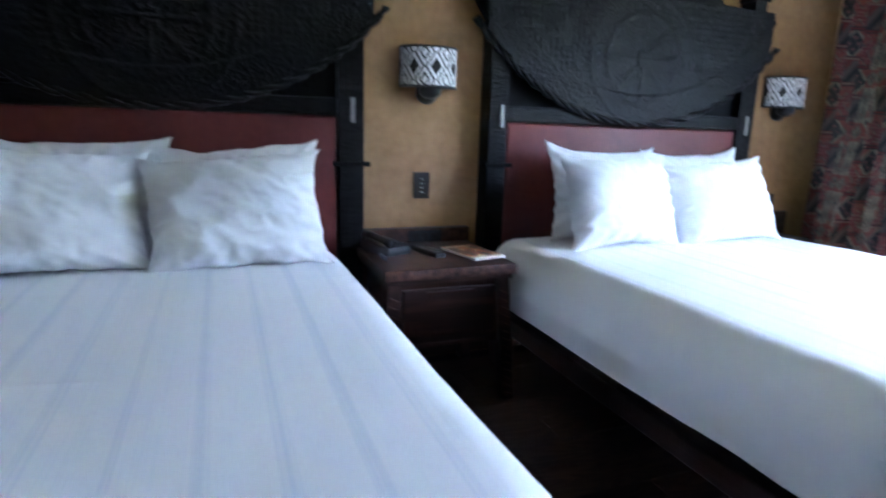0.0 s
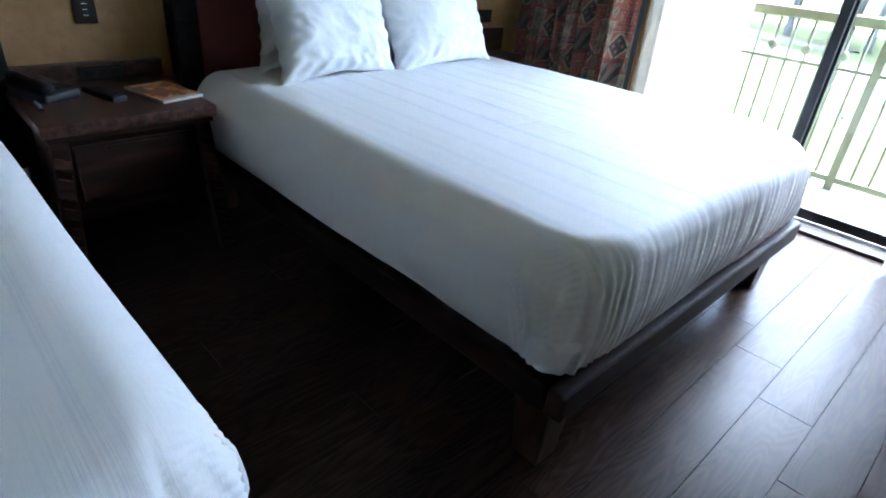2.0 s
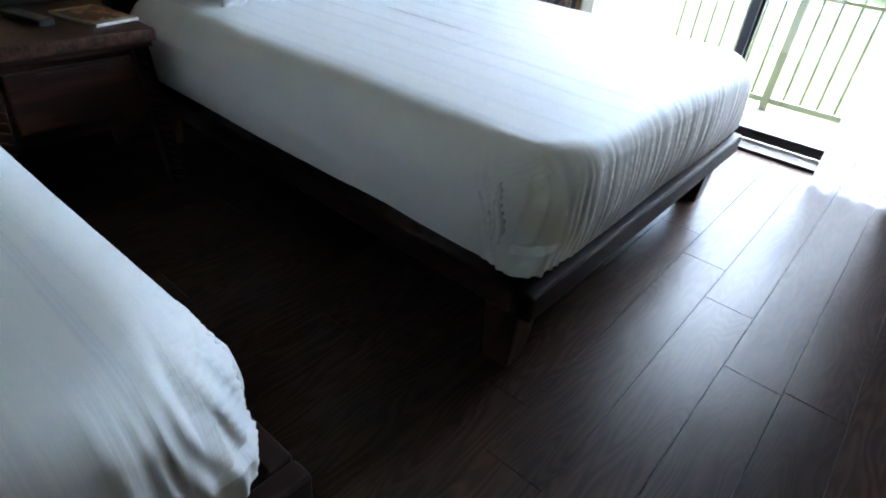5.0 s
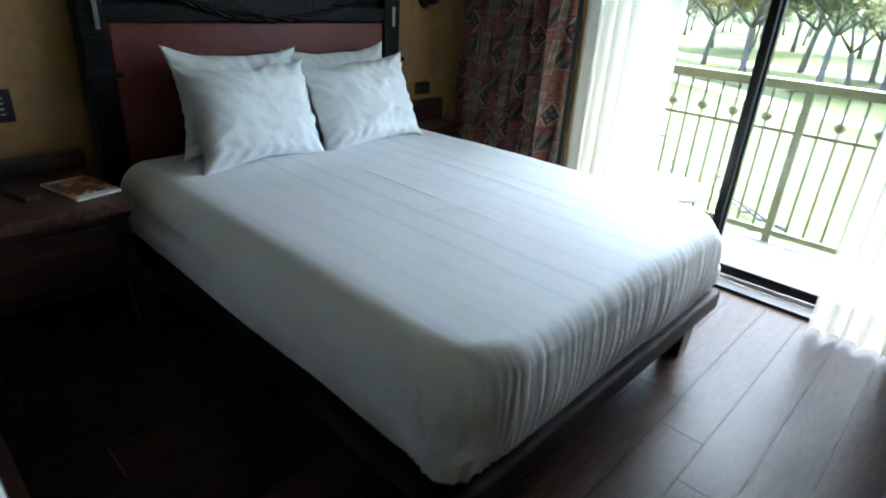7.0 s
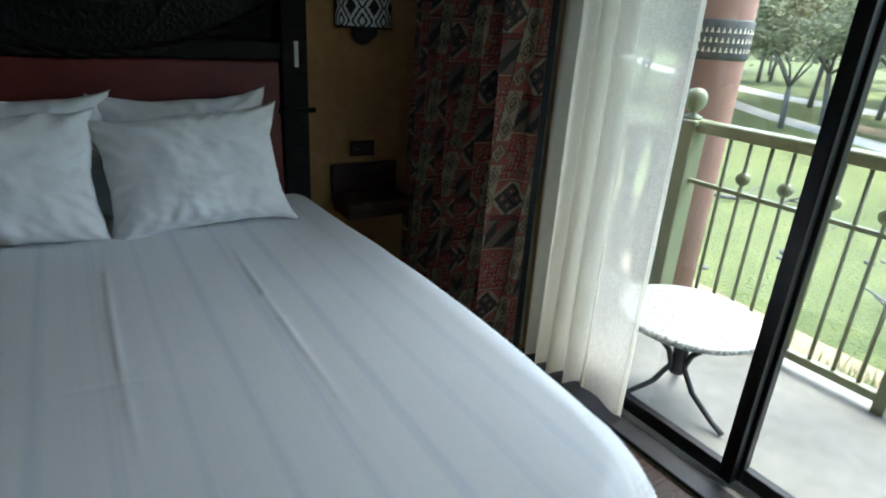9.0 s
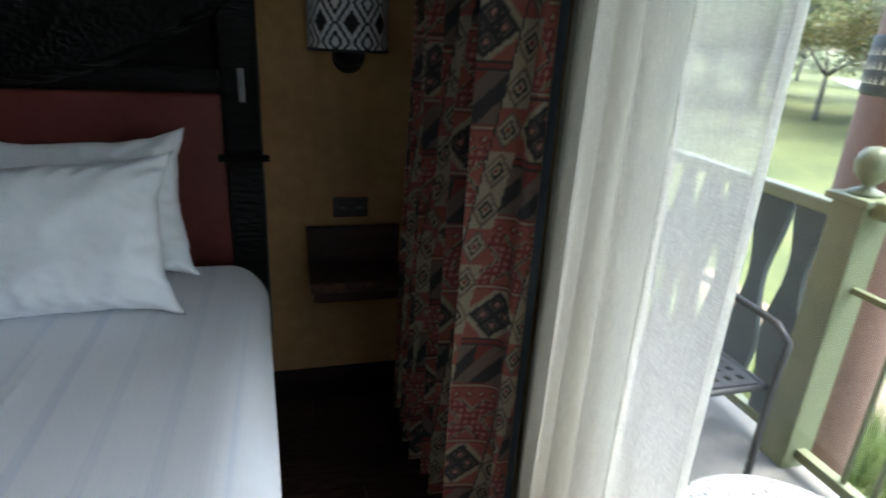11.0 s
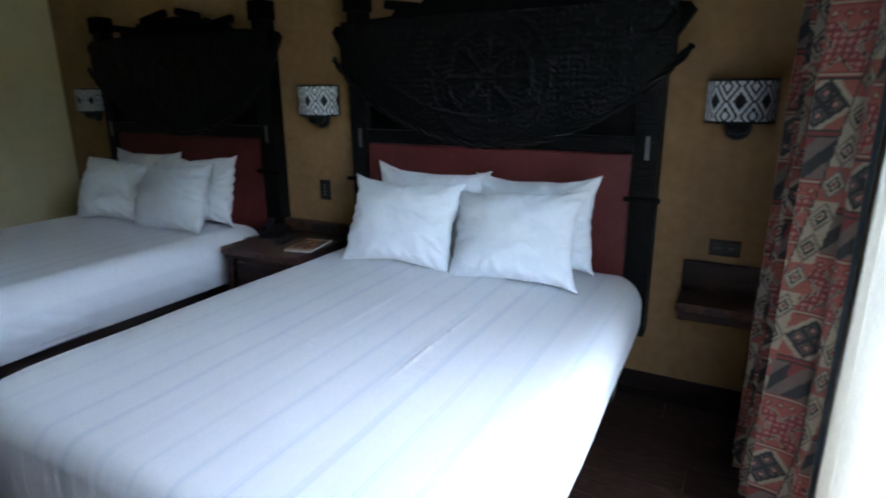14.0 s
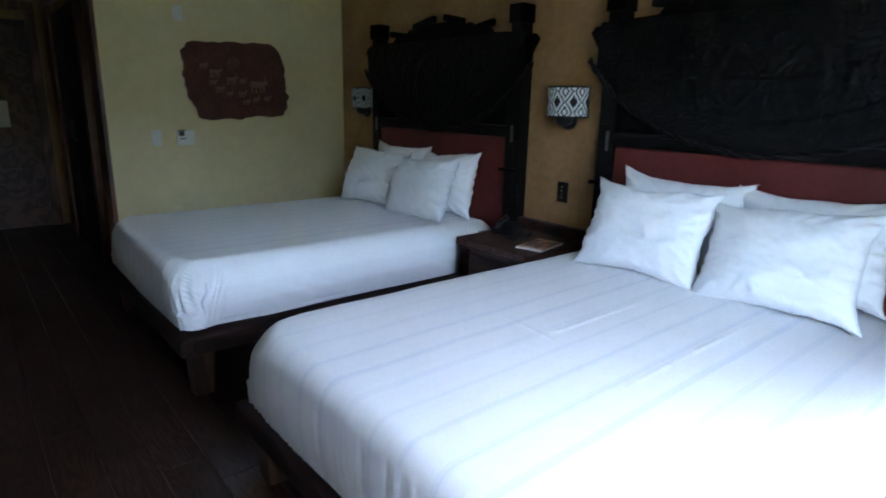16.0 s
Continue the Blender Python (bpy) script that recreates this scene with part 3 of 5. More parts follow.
for nm, x, ya, yb in (("sliding_panel", 0.075, -1.795, DOOR_Y0 - 0.055), ("fixed_panel", 0.112, DOOR_Y1 + 0.055, -1.765)):
    pane = part(nm, box((x - 0.003, ya + 0.04, 0.07), (x + 0.003, yb - 0.04, DOOR_H - 0.11)), M_GLASS, slider, "clear glass pane")
    pane.visible_shadow = False
    for y0, y1 in ((ya, ya + 0.042), (yb - 0.042, yb)):
        part("stile", box((x - 0.017, y0, 0.019), (x + 0.017, y1, DOOR_H - 0.062), 0.003), M_BLACKMETAL, pane, "black metal stile")
    part("bottom_rail", box((x - 0.016, ya + 0.043, 0.019), (x + 0.016, yb - 0.043, 0.072), 0.003), M_BLACKMETAL, pane)
    part("top_rail", box((x - 0.016, ya + 0.043, DOOR_H - 0.11), (x + 0.016, yb - 0.043, DOOR_H - 0.062), 0.003), M_BLACKMETAL, pane)



# ---- beds ----
def bed_frame(at, label):
    t = thing("bed_frame", label, "bed frame", at, "bed frames")
    W, L = 1.545, 2.035
    part("platform", box((0.03, -L + 0.03, 0.245), (W - 0.03, 0, 0.285), 0.004), M_DARKWOOD, t)
    for x0 in (0.0, W - 0.05):
        part("side_rail", box((x0, -L + 0.052, 0.218), (x0 + 0.05, 0, 0.298), 0.012, 3), M_DARKWOOD, t)
    part("foot_rail", box((0.0, -L, 0.218), (W, -L + 0.05, 0.298), 0.014, 3), M_DARKWOODX, t)
    for x in (0.085, W - 0.085):
        for y in (-L + 0.1, -0.12):
            part("leg", taper(box((x - 0.055, y - 0.055, 0.0), (x + 0.055, y + 0.055, 0.219), 0.006), 0, 0.219, 0.74, x, y), M_LEG, t, "tapered square leg")
    part("centre_leg", box((W / 2 - 0.03, -1.05, 0), (W / 2 + 0.03, -0.99, 0.246), 0.004), M_DARKWOOD, t)
    return t


from mathutils import kdtree


def mattress(at, seed, label, W=1.56, slack=0.0):
    """A deep mattress under a tight white sheet: rounded edges, soft bulge, folded foot corners, creases."""
    L, Z, r = 1.965, 0.318, 0.112
    n1, n2, n3 = 260, 270, 40
    bm = bmesh.new()

    def face(f, a, b):
        g = [[bm.verts.new(f(i / a, j / b)) for i in range(a + 1)] for j in range(b + 1)]
        for j in range(b):
            for i in range(a):
                bm.faces.new((g[j][i], g[j][i + 1], g[j + 1][i + 1], g[j + 1][i]))

    face(lambda u, v: (u * W, -L * v, Z), n1, n2)
    face(lambda u, v: (u * W, -L, Z * v), n1, n3)
    face(lambda u, v: (u * W, 0, Z * v), n1, n3)
    face(lambda u, v: (0, -L * u, Z * v), n2, n3)
    face(lambda u, v: (W, -L * u, Z * v), n2, n3)
    face(lambda u, v: (u * W, -L * v, 0), 4, 4)
    bmesh.ops.remove_doubles(bm, verts=bm.verts, dist=1e-5)
    bmesh.ops.recalc_face_normals(bm, faces=bm.faces)
    for v in bm.verts:
        p = v.co
        f1, g1 = min(1, max(0, (min(p.x, W - p.x) - 0.04) / 0.2)), min(1, max(0, (-p.y - L + 0.5) / 0.3))
        r = 0.112 - 0.057 * f1 * f1 * (3 - 2 * f1) * g1 * g1 * (3 - 2 * g1)
        q = Vector((min(max(p.x, r), W - r), min(max(p.y, -L + r), -r), min(max(p.z, 0.03), Z - r)))
        d = p - q
        out = d.normalized() if d.length > 1e-6 else Vector((0, 0, 0))
        rr = r if p.z > 0.1 else 0.03 + (r - 0.03) * (p.z / 0.1)
        k = max(abs(d.x) / r if r else 0, abs(d.y) / r, abs(d.z) / max(r, 1e-6))
        v.co = q + out * (rr if d.z >= 0 else 0.03)
        if p.z < 0.1:
            v.co.x = q.x + (out.x and math.copysign(r, out.x) * min(1, abs(out.x) * 1.2))
            v.co.y = q.y + (out.y and math.copysign(r, out.y) * min(1, abs(out.y) * 1.2))
            v.co.z = p.z
        x, y, z = v.co
        side = 1 - min(1, max(0, (z - Z + r) / r))
        bulge = 0.014 * math.sin(math.pi * min(1, z / Z)) * side
        v.co.x += bulge * out.x
        v.co.y += bulge * out.y
        nz = noise.noise(Vector((x * 2.1 + seed, y * 1.6, z * 2)))
        v.co += out * 0.006 * nz
        # slight crown and dips on top, long fold lines from the laundry press
        if out.z > 0.5:
            v.co.z += 0.006 * math.sin(math.pi * x / W) * math.sin(math.pi * -y / L) + 0.003 * noise.noise(Vector((x * 5 + seed, y * 5, 3)))
            for fx in (0.75, 1.10):
                e = (x - fx - 0.012 * math.sin(y * 2.3 + seed)) / 0.007
                v.co.z += (0.004 if seed < 2 else 0.001) * math.exp(-e * e) * math.exp(-((y + 1.0) / 0.42) ** 2) * (0.45 + 0.55 * (noise.noise(Vector((y * 3.1, fx * 9, seed))) > -0.1))
            e = (y + 1.25 + 0.15 * (x - 0.7)) / 0.007
            v.co.z += 0.003 * math.exp(-e * e) * max(0, 1 - abs(x - 0.66) / 0.18)
        # pulled pleats down the foot
        if out.y < -0.4:
            v.co.y -= (0.007 * abs(noise.noise(Vector((x * 30 + z * 2, z * 2.0, seed)))) + 0.003 * noise.noise(Vector((x * 62, z * 3.0, seed + 3)))) * (1.15 - 0.8 * z / Z)
            near = min(x, W - x)
            v.co.y -= 0.016 * max(0, 1 - near / 0.2) * (0.5 + 0.5 * math.sin((near * 1.6 - z * 0.25) * 120 + 2.5 * noise.noise(Vector((x * 9, z * 7, seed))))) * side * 0.6
        # tucked corner: a flap edge down the long sides close to the foot, diagonal tension lines
        if abs(out.x) > 0.4:
            ed = y + L - 0.10 - 0.10 * (z / Z) ** 2
            step = 1 / (1 + math.exp(max(-30, min(30, ed / 0.004))))
            v.co.x += math.copysign(0.015 * step - 0.011 * math.exp(-((ed - 0.012) / 0.009) ** 2) + 0.005 * math.exp(-((ed - 0.036) / 0.01) ** 2), out.x) * side
            dy = y + L
            if dy < 0.17:
                g = math.sin((z + dy * 0.9) * 150 + 4.0 * noise.noise(Vector((dy * 14, z * 9, seed + 2))))
                v.co.x += math.copysign(0.010 * g * max(0.0, 1 - abs(dy - 0.07) / 0.09), out.x) * side
            tl = math.sin((y * 0.7 + z * 1.6) * 26 + seed) * max(0, noise.noise(Vector((y * 2.2, z * 3, seed + 7))))
            v.co.x += math.copysign(0.004 * tl, out.x) * side
        # corners rounded in plan, most of all along the top; the tuck draws the sheet in at the bottom
        top = 0.15 + 0.85 * min(1, z / Z)
        for cxn in (0.0, W):
            fx, fy = max(0, 1 - abs(x - cxn) / 0.2), max(0, 1 - (y + L) / 0.2)
            k2 = (fx * fy) ** 1.1 * top
            v.co.x += math.copysign(0.06 * k2, W / 2 - cxn)
            v.co.y += 0.04 * k2
        # the loose long side hangs outward, most of all past the middle
        if slack and x > W * 0.6:
            v.co.x += slack * min(1, (x - W * 0.6) / (W * 0.38)) ** 2 * math.sin(math.pi * min(1, max(0, -y / L)) ** 1.4) * (0.55 + 0.45 * z / Z)
        low = max(0, 1 - z / 0.12)
        v.co.x += (W / 2 - x) / (W / 2) * 0.012 * low
        v.co.y += 0.008 * low * (y < -L / 2) * (-y / L)
        if z < 0.05 and side > 0.5:
            lift = 0.012 * max(0, noise.noise(Vector((x * 3.1 + 5, y * 3.1, seed))))
            v.co.z += lift
    bm.normal_update()
    tree = kdtree.KDTree(len(bm.verts))
    skin = [(v.co.copy(), v.normal.copy()) for v in bm.verts]
    for i, (co, _) in enumerate(skin):
        tree.insert(co, i)
    tree.balance()

    def on_skin(p, lift):
        co = nrm = None
        near = tree.find_n(p, 6)
        wsum, co, nrm = 0.0, Vector((0, 0, 0)), Vector((0, 0, 0))
        for _, i, d in near:
            w = 1 / (d + 0.004)
            co, nrm, wsum = co + skin[i][0] * w, nrm + skin[i][1] * w, wsum + w
        return co / wsum + nrm.normalized() * lift

    folds = []
    for cxn, sgn in ((0.0, 1), (W, -1)):
        for k in range(2):
            path = []
            for i in range(15):
                s = i / 14
                y0 = -L + 0.085 + 0.022 * k + 0.085 * s ** 1.8 + 0.012 * math.sin(s * 7 + k)
                path.append(on_skin(Vector((cxn + sgn * 0.004, y0 - 0.05 * max(0, s - 0.75) * 4 * (k == 0), 0.012 + (0.24 - 0.02 * k) * s)), -0.007))
            folds.append((path, 0.017 - 0.005 * k))
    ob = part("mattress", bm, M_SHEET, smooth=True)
    for path, r0 in folds:
        m_ = len(path)
        part("sheet_fold", tube(path, [r0 * math.sin(math.pi * (0.06 + 0.88 * i / (m_ - 1))) ** 0.7 for i in range(m_)], 10), M_PILLOW, ob, smooth=True)
    ob.location = at
    return tagged(ob, label, "mattress", "mattresses")


BED_B, BED_A = (0.03, -0.055, 0.0), (-2.15, -0.055, 0.0)
bed_frame(BED_B, "dark walnut platform bed frame near the balcony door")
bed_frame(BED_A, "dark walnut platform bed frame beside the yellow wall")
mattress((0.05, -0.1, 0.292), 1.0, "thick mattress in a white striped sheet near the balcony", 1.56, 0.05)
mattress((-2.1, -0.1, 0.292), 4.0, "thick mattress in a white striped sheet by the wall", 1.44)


def pillow(w, h, t, seed, m, label):
    """A plump cotton pillow: pointed corners, puckered seam, a few pulled creases."""
    n = 64
    u = np.linspace(-1, 1, n)
    U, V = np.meshgrid(u, u)
    prof = (np.clip(1 - np.abs(U) ** 2.6, 0, 1) ** 0.55) * (np.clip(1 - np.abs(V) ** 2.6, 0, 1) ** 0.55)
    pinch_x = 1 - 0.09 * (1 - V ** 2) * np.abs(U) ** 3
    pinch_y = 1 - 0.125 * (1 - U ** 2) * np.abs(V) ** 3
    X = U * w / 2 * pinch_x + 0.008 * bumps(V, U, seed, 2.3) * np.abs(U) ** 4
    Y = V * h / 2 * pinch_y + 0.010 * bumps(U, V, seed + 1, 2.1) * np.abs(V) ** 4
    ear = 1 + 0.055 * (np.abs(U) * np.abs(V)) ** 7
    X, Y = X * ear, Y * ear
    ang = np.arctan2(V, U)
    edge = np.maximum(np.abs(U), np.abs(V))
    pucker = 0.007 * np.sin(ang * 24 + 3 * bumps(U, V, seed + 2, 1.5)) * np.clip((edge - 0.6) / 0.4, 0, 1) * (edge < 0.999)
    sag = 0.10 * (0.5 - 0.5 * V)
    gather = 0.008 * np.sin(U * 19 + 3.5 * bumps(U, V, seed + 12, 1.8)) * np.clip((-V - 0.35) / 0.65, 0, 1) * (edge < 0.99)
    gather = gather + 0.004 * np.sin((U * 0.6 - V) * 17 + 3 * bumps(U, V, seed + 15, 2.2)) * np.clip((np.abs(U) - 0.62) / 0.38, 0, 1) * (edge < 0.99)
    bm = bmesh.new()
    grids = []
    for s in (1, -1):
        crease = 0.013 * np.abs(bumps(U * 1.3 + V * 0.5, V, seed + 3 + s, 1.7, 4)) + 0.006 * np.clip(edge - 0.45, 0, 1) * np.abs(np.sin((U + V) * 14 + 2 * bumps(U, V, seed + 9, 2.0)))
        Z = s * (t / 2 * prof * (1 + sag) + prof ** 0.6 * (0.016 * bumps(U, V, seed + 5 + s, 1.2) - crease + gather) + pucker)
        if s == -1:
            Z = np.where(edge > 0.999, grids[0][2], Z)
        grids.append((X, Y, Z))
    vs = []
    for s, (X_, Y_, Z_) in zip((0, 1), grids):
        vs.append([[bm.verts.new((X_[j, i], Y_[j, i], Z_[j, i])) for i in range(n)] for j in range(n)])
    for s in (0, 1):
        g = vs[s]
        for j in range(n - 1):
            for i in range(n - 1):
                q = (g[j][i], g[j][i + 1], g[j + 1][i + 1], g[j + 1][i])
                bm.faces.new(q if s == 0 else q[::-1])
    bmesh.ops.remove_doubles(bm, verts=bm.verts, dist=1e-5)
    ob = part("pillow", bm, M_PILLOW, smooth=True)
    ob.matrix_basis = m
    return tagged(ob, label, "pillow", "bed pillows")


def stand(x, y, z, lean, turn, roll=0.0):
    """Upright pillow: its middle at x, y, z, leaning back by lean degrees, turned about the vertical."""
    return pose(x, y, z, 0, 0, turn) @ pose(0, 0, 0, 90 - lean, 0, 0) @ pose(0, 0, 0, 0, 0, roll)


PZ = 0.612
for dx, s0, extra in ((0.0, 10, "near the door"), (-2.17, 60, "by the wall")):
    pillow(0.60, 0.43, 0.16, s0, stand(0.585 + dx, -0.24, PZ + 0.205, 14, 2, -2), "plump white pillow against the red headboard " + extra)
    pillow(0.57, 0.42, 0.16, s0 + 9, stand(1.135 + dx, -0.24, PZ + 0.20, 14, -2, 3), "plump white pillow leaning on the headboard " + extra)
    pillow(0.58, 0.42, 0.225, s0 + 18, stand(0.545 + dx, -0.42, PZ + 0.185, 22, 3 if dx == 0 else 8, -1), "white pillow propped in front of another " + extra)
    pillow(0.59, 0.42, 0.225, s0 + 27, stand(1.108 + dx, -0.43, PZ + 0.18, 24, -3, 4), "creased white front pillow propped on another " + extra)


# ---- carved headboards ----
def headboard(dx, label):
    t = thing("headboard", label, "headboard", (dx, 0, 0), "carved headboards")
    part("backboard", box((0.06, -0.05, 0.3), (1.59, -0.003, 1.6), 0.004), M_CARVED, t)
    pad = part("padded_panel", box((0.13, -0.088, 0.4), (1.515, -0.052, 1.128), 0.016, 3), M_RED, t, "oxblood red padded leatherette panel", True)
    for x0, x1 in ((0.03, 0.128), (1.517, 1.625)):
        pt = part("post", box((x0, -0.1, 0.3), (x1, -0.003, 1.7), 0.007), M_CHISEL, t, "chisel-textured dark post")
        xm = (x0 + x1) / 2
        part("cap", box((xm - 0.055, -0.115, 1.79), (xm + 0.055, -0.003, 1.895), 0.008), M_CARVED, pt)
        part("neck", box((xm - 0.04, -0.105, 1.7), (xm + 0.04, -0.003, 1.792), 0.006), M_CHISEL, pt)
        part("peg", box((x0 - 0.022, -0.125, 0.925), (x1 + 0.022, -0.101, 0.945), 0.004), M_CARVED, pt)
        xc = (x0 + x1) / 2 + (0.015 if x0 < 0.5 else 0.005)
        part("hook_plate", box((xc - 0.009, -0.107, 1.105), (xc + 0.009, -0.1005, 1.205), 0.002), M_STEEL, pt, "small steel hook plate")
    part("lower_band", box((0.125, -0.098, 1.132), (1.515, -0.052, 1.2), 0.006), M_CHISEL, t, "carved band under the disc")
    half = [(0.055, 1.44), (0.04, 1.53), (-0.02, 1.61), (-0.075, 1.695), (-0.05, 1.725), (0.10, 1.73), (0.17, 1.75), (0.30, 1.755), (0.34, 1.80),
            (0.45, 1.785), (0.50, 1.83), (0.58, 1.815), (0.64, 1.87), (0.73, 1.85)]
    outline = half + [(1.64 - x, z) for x, z in half[::-1]]
    part("crown_board", prism(outline, -0.09, -0.052, 0.006), M_CARVED, t, "flared crown board with ragged top edge")
    # half-round shield: carved rings, wheel and woven relief
    cx, cz, R = 0.83, 2.28, 1.13
    nx, nz = 220, 92
    xs, zs = np.linspace(0.0, 1.66, nx), np.linspace(1.14, 1.74, nz)
    X, Z = np.meshgrid(xs, zs)
    rr = np.hypot(X - cx, Z - cz)
    wx, wz = 0.84, 1.45
    wr, wa = np.hypot(X - wx, Z - wz), np.arctan2(Z - wz, X - wx)
    hgt = np.full_like(X, 0.020)
    rim = (rr > R - 0.13) & (rr < R)
    th = np.arctan2(Z - cz, X - cx)
    hgt += np.where(rim, 0.0035 * np.abs(np.sin(th * 130 + (rr * 170))) + 0.004, 0)
    hgt += 0.005 * np.exp(-((wr - 0.21) / 0.014) ** 2) + 0.004 * np.exp(-((wr - 0.30) / 0.012) ** 2)
    hgt += np.where(wr < 0.2, 0.005 * np.clip(np.cos(wa * 8), 0, 1) ** 3, 0) + np.where(wr < 0.04, 0.005, 0)
    hgt += np.where((wr > 0.31) & ~rim, 0.004 * np.abs(np.sin(X * 110)) * np.abs(np.sin(Z * 110)) + 0.004 * bumps(X, Z, 5, 14), 0)
    hgt = np.where(rr > R, 0.0, hgt)
    P = np.stack([X, -0.091 - hgt, Z], -1)
    disc = cloth("shield", P, M_SHIELD, t, label="carved half-round shield with a wheel motif")
    me = disc.data
    keep = [(np.hypot(f.center.x - cx, f.center.z - cz) < R + 0.01) for f in me.polygons]
    bm = bmesh.new()
    bm.from_mesh(me)
    bm.faces.ensure_lookup_table()
    bmesh.ops.delete(bm, geom=[f for f, k in zip(bm.faces, keep) if not k], context="FACES")
    bm.to_mesh(me)
    bm.free()
    a0, a1 = math.radians(-141), math.radians(-39)
    core = [(cx + (R + 0.008) * math.cos(a0 + (a1 - a0) * i / 90), -0.108, cz + (R + 0.008) * math.sin(a0 + (a1 - a0) * i / 90)) for i in range(91)]
    rope = bmesh.new()
    for s in range(2):
        strand = []
        for i, c in enumerate(core):
            ph = i * 0.9 + s * math.pi
            a = a0 + (a1 - a0) * i / 90
            strand.append((c[0] + 0.009 * math.cos(ph) * math.cos(a), c[1] + 0.009 * math.sin(ph), c[2] + 0.009 * math.cos(ph) * math.sin(a)))
        tube(strand, 0.0105, 6, rope)
    part("rope_border", rope, M_CHISEL, disc, "twisted rope moulding", True)
    # loose carved shapes along the top
    for k, (x, z, w, tilt) in enumerate(((0.36, 1.80, 0.2, 8), (0.66, 1.86, 0.24, -10), (0.98, 1.86, 0.2, 12), (1.27, 1.80, 0.18, -9))):
        part("crest_carving", box((-w / 2, -0.02, -0.022), (w / 2, 0.02, 0.022), 0.012, 3), M_CARVED, t, at=pose(x, -0.075, z, 0, tilt, 0))
    return t


headboard(0.0, "tall black-brown carved headboard with red pad near the balcony")
headboard(-2.165, "tall black-brown carved headboard with red pad by the wall")


# ---- wall lamps with printed shades ----
def ikat(u, v):
    """White on black ikat diamonds; u: 0 to 3 motifs round, v: 0 to 1.5 up."""
    black, white = np.array([0.012, 0.011, 0.012]), np.array([0.74, 0.74, 0.76])
    fu = np.abs((u % 1) - 0.5)
    fv = np.abs(((v + 0.5 * (np.floor(u) % 1)) % 1) - 0.5)
    d = fu * 1.25 + fv * 0.95 + 0.02 * np.sin(v * 40)
    ink = ((d > 0.17) & (d < 0.30)) | ((d > 0.47) & (d < 0.60)) | (d > 0.78)
    return np.where(ink[..., None], black, white)


def wall_lamp(x, label):
    t = thing("wall_lamp", label, "wall lamp", (x, 0, 1.265), "wall lamps")
    part("wall_plate", lathe([(0.001, -0.03), (0.05, -0.03), (0.052, -0.01), (0.02, 0.02), (0.001, 0.022)], 20), M_BLACK, t, "round black mounting plate", True,
         at=pose(0, -0.028, -0.02, 90, 0, 0))
    nu, nv = 150, 90
    a = np.linspace(math.pi, 2 * math.pi, nu)
    z = np.linspace(0.0, 0.165, nv)
    A, Z = np.meshgrid(a, z)
    P = np.stack([0.128 * np.cos(A), 0.105 * np.sin(A) - 0.022, Z], -1)
    col = ikat((A - math.pi) / math.pi * 4.0, Z / 0.165 * 1.5 + 0.25)
    edge = (Z < 0.006) | (Z > 0.159)
    col = np.where(edge[..., None], np.array([0.012, 0.012, 0.012]), col)
    cloth("shade", P, M_SHADE, t, col, "half-drum shade printed with black and white diamonds")
    for zz in (0.0, 0.165):
        part("shade_rim", tube([(0.129 * math.cos(q), 0.106 * math.sin(q) - 0.022, zz) for q in np.linspace(math.pi, 2 * math.pi, 30)], 0.003, 6), M_BLACK, t, smooth=True)
    part("shade_back", box((-0.128, -0.02, 0.0), (0.128, -0.003, 0.165)), M_BLACK, t)
    part("socket", lathe([(0.018, -0.02), (0.02, 0.03), (0.014, 0.06), (0.001, 0.062)], 14, (0, -0.06, 0)), M_BLACK, t, smooth=True)
    part("finial", lathe([(0.001, -0.05), (0.03, -0.044), (0.046, -0.03), (0.05, -0.012), (0.05, -0.001)], 20, (0, -0.055, 0)), M_BLACK, t, "black bowl under the shade", True)
    return t


wall_lamp(-2.36, "unlit wall lamp with black and white ikat shade near the corner")
wall_lamp(-0.237, "unlit wall lamp with black and white ikat shade between beds")
wall_lamp(1.905, "unlit wall lamp with black and white ikat shade over the shelf")

# ---- wall plates ----
sw = thing("light_switch", "dark bronze four-button switch plate on ochre wall", "light switch", (-0.25, 0, 0.833))
part("plate", box((-0.038, -0.008, -0.06), (0.038, -0.001, 0.06), 0.003), M_BRONZE, sw)
for k, z in enumerate((0.03, 0.01, -0.01, -0.03)):
    part("button", box((-0.014, -0.011, z - 0.006), (0.014, -0.0085, z + 0.006), 0.001), M_BLACK, sw)
    part("button_mark", box((-0.008, -0.0118, z - 0.0012), (0.008, -0.0112, z + 0.0012)), M_WHITEPL, sw)
so = thing("wall_socket", "dark bronze double wall socket above the small shelf", "wall socket", (1.912, 0, 0.735))
part("plate", box((-0.062, -0.008, -0.036), (0.062, -0.001, 0.036), 0.003), M_BRONZE, so)
for x in (-0.028, 0.028):
    o = part("outlet", box((x - 0.022, -0.011, -0.02), (x + 0.022, -0.0085, 0.02), 0.003), M_BLACK, so)
    for dx in (-0.006, 0.006):
        part("slot", box((x + dx - 0.0012, -0.0118, -0.006), (x + dx + 0.0012, -0.0112, 0.006)), M_STEEL, o)
pl = thing("blank_plate", "white blank plate on the yellow wall", "wall plate", (X_WEST, -1.57, 1.03))
part("plate", box((0.001, -0.036, -0.058), (0.008, 0.036, 0.058), 0.003), M_WHITEPL, pl)
for z in (-0.03, 0.03):
    part("screw", lathe([(0.003, 0), (0.003, 0.001), (0.001, 0.0012)], 8), M_STEEL, pl, at=pose(0.008, 0, z, 0, 90, 0))
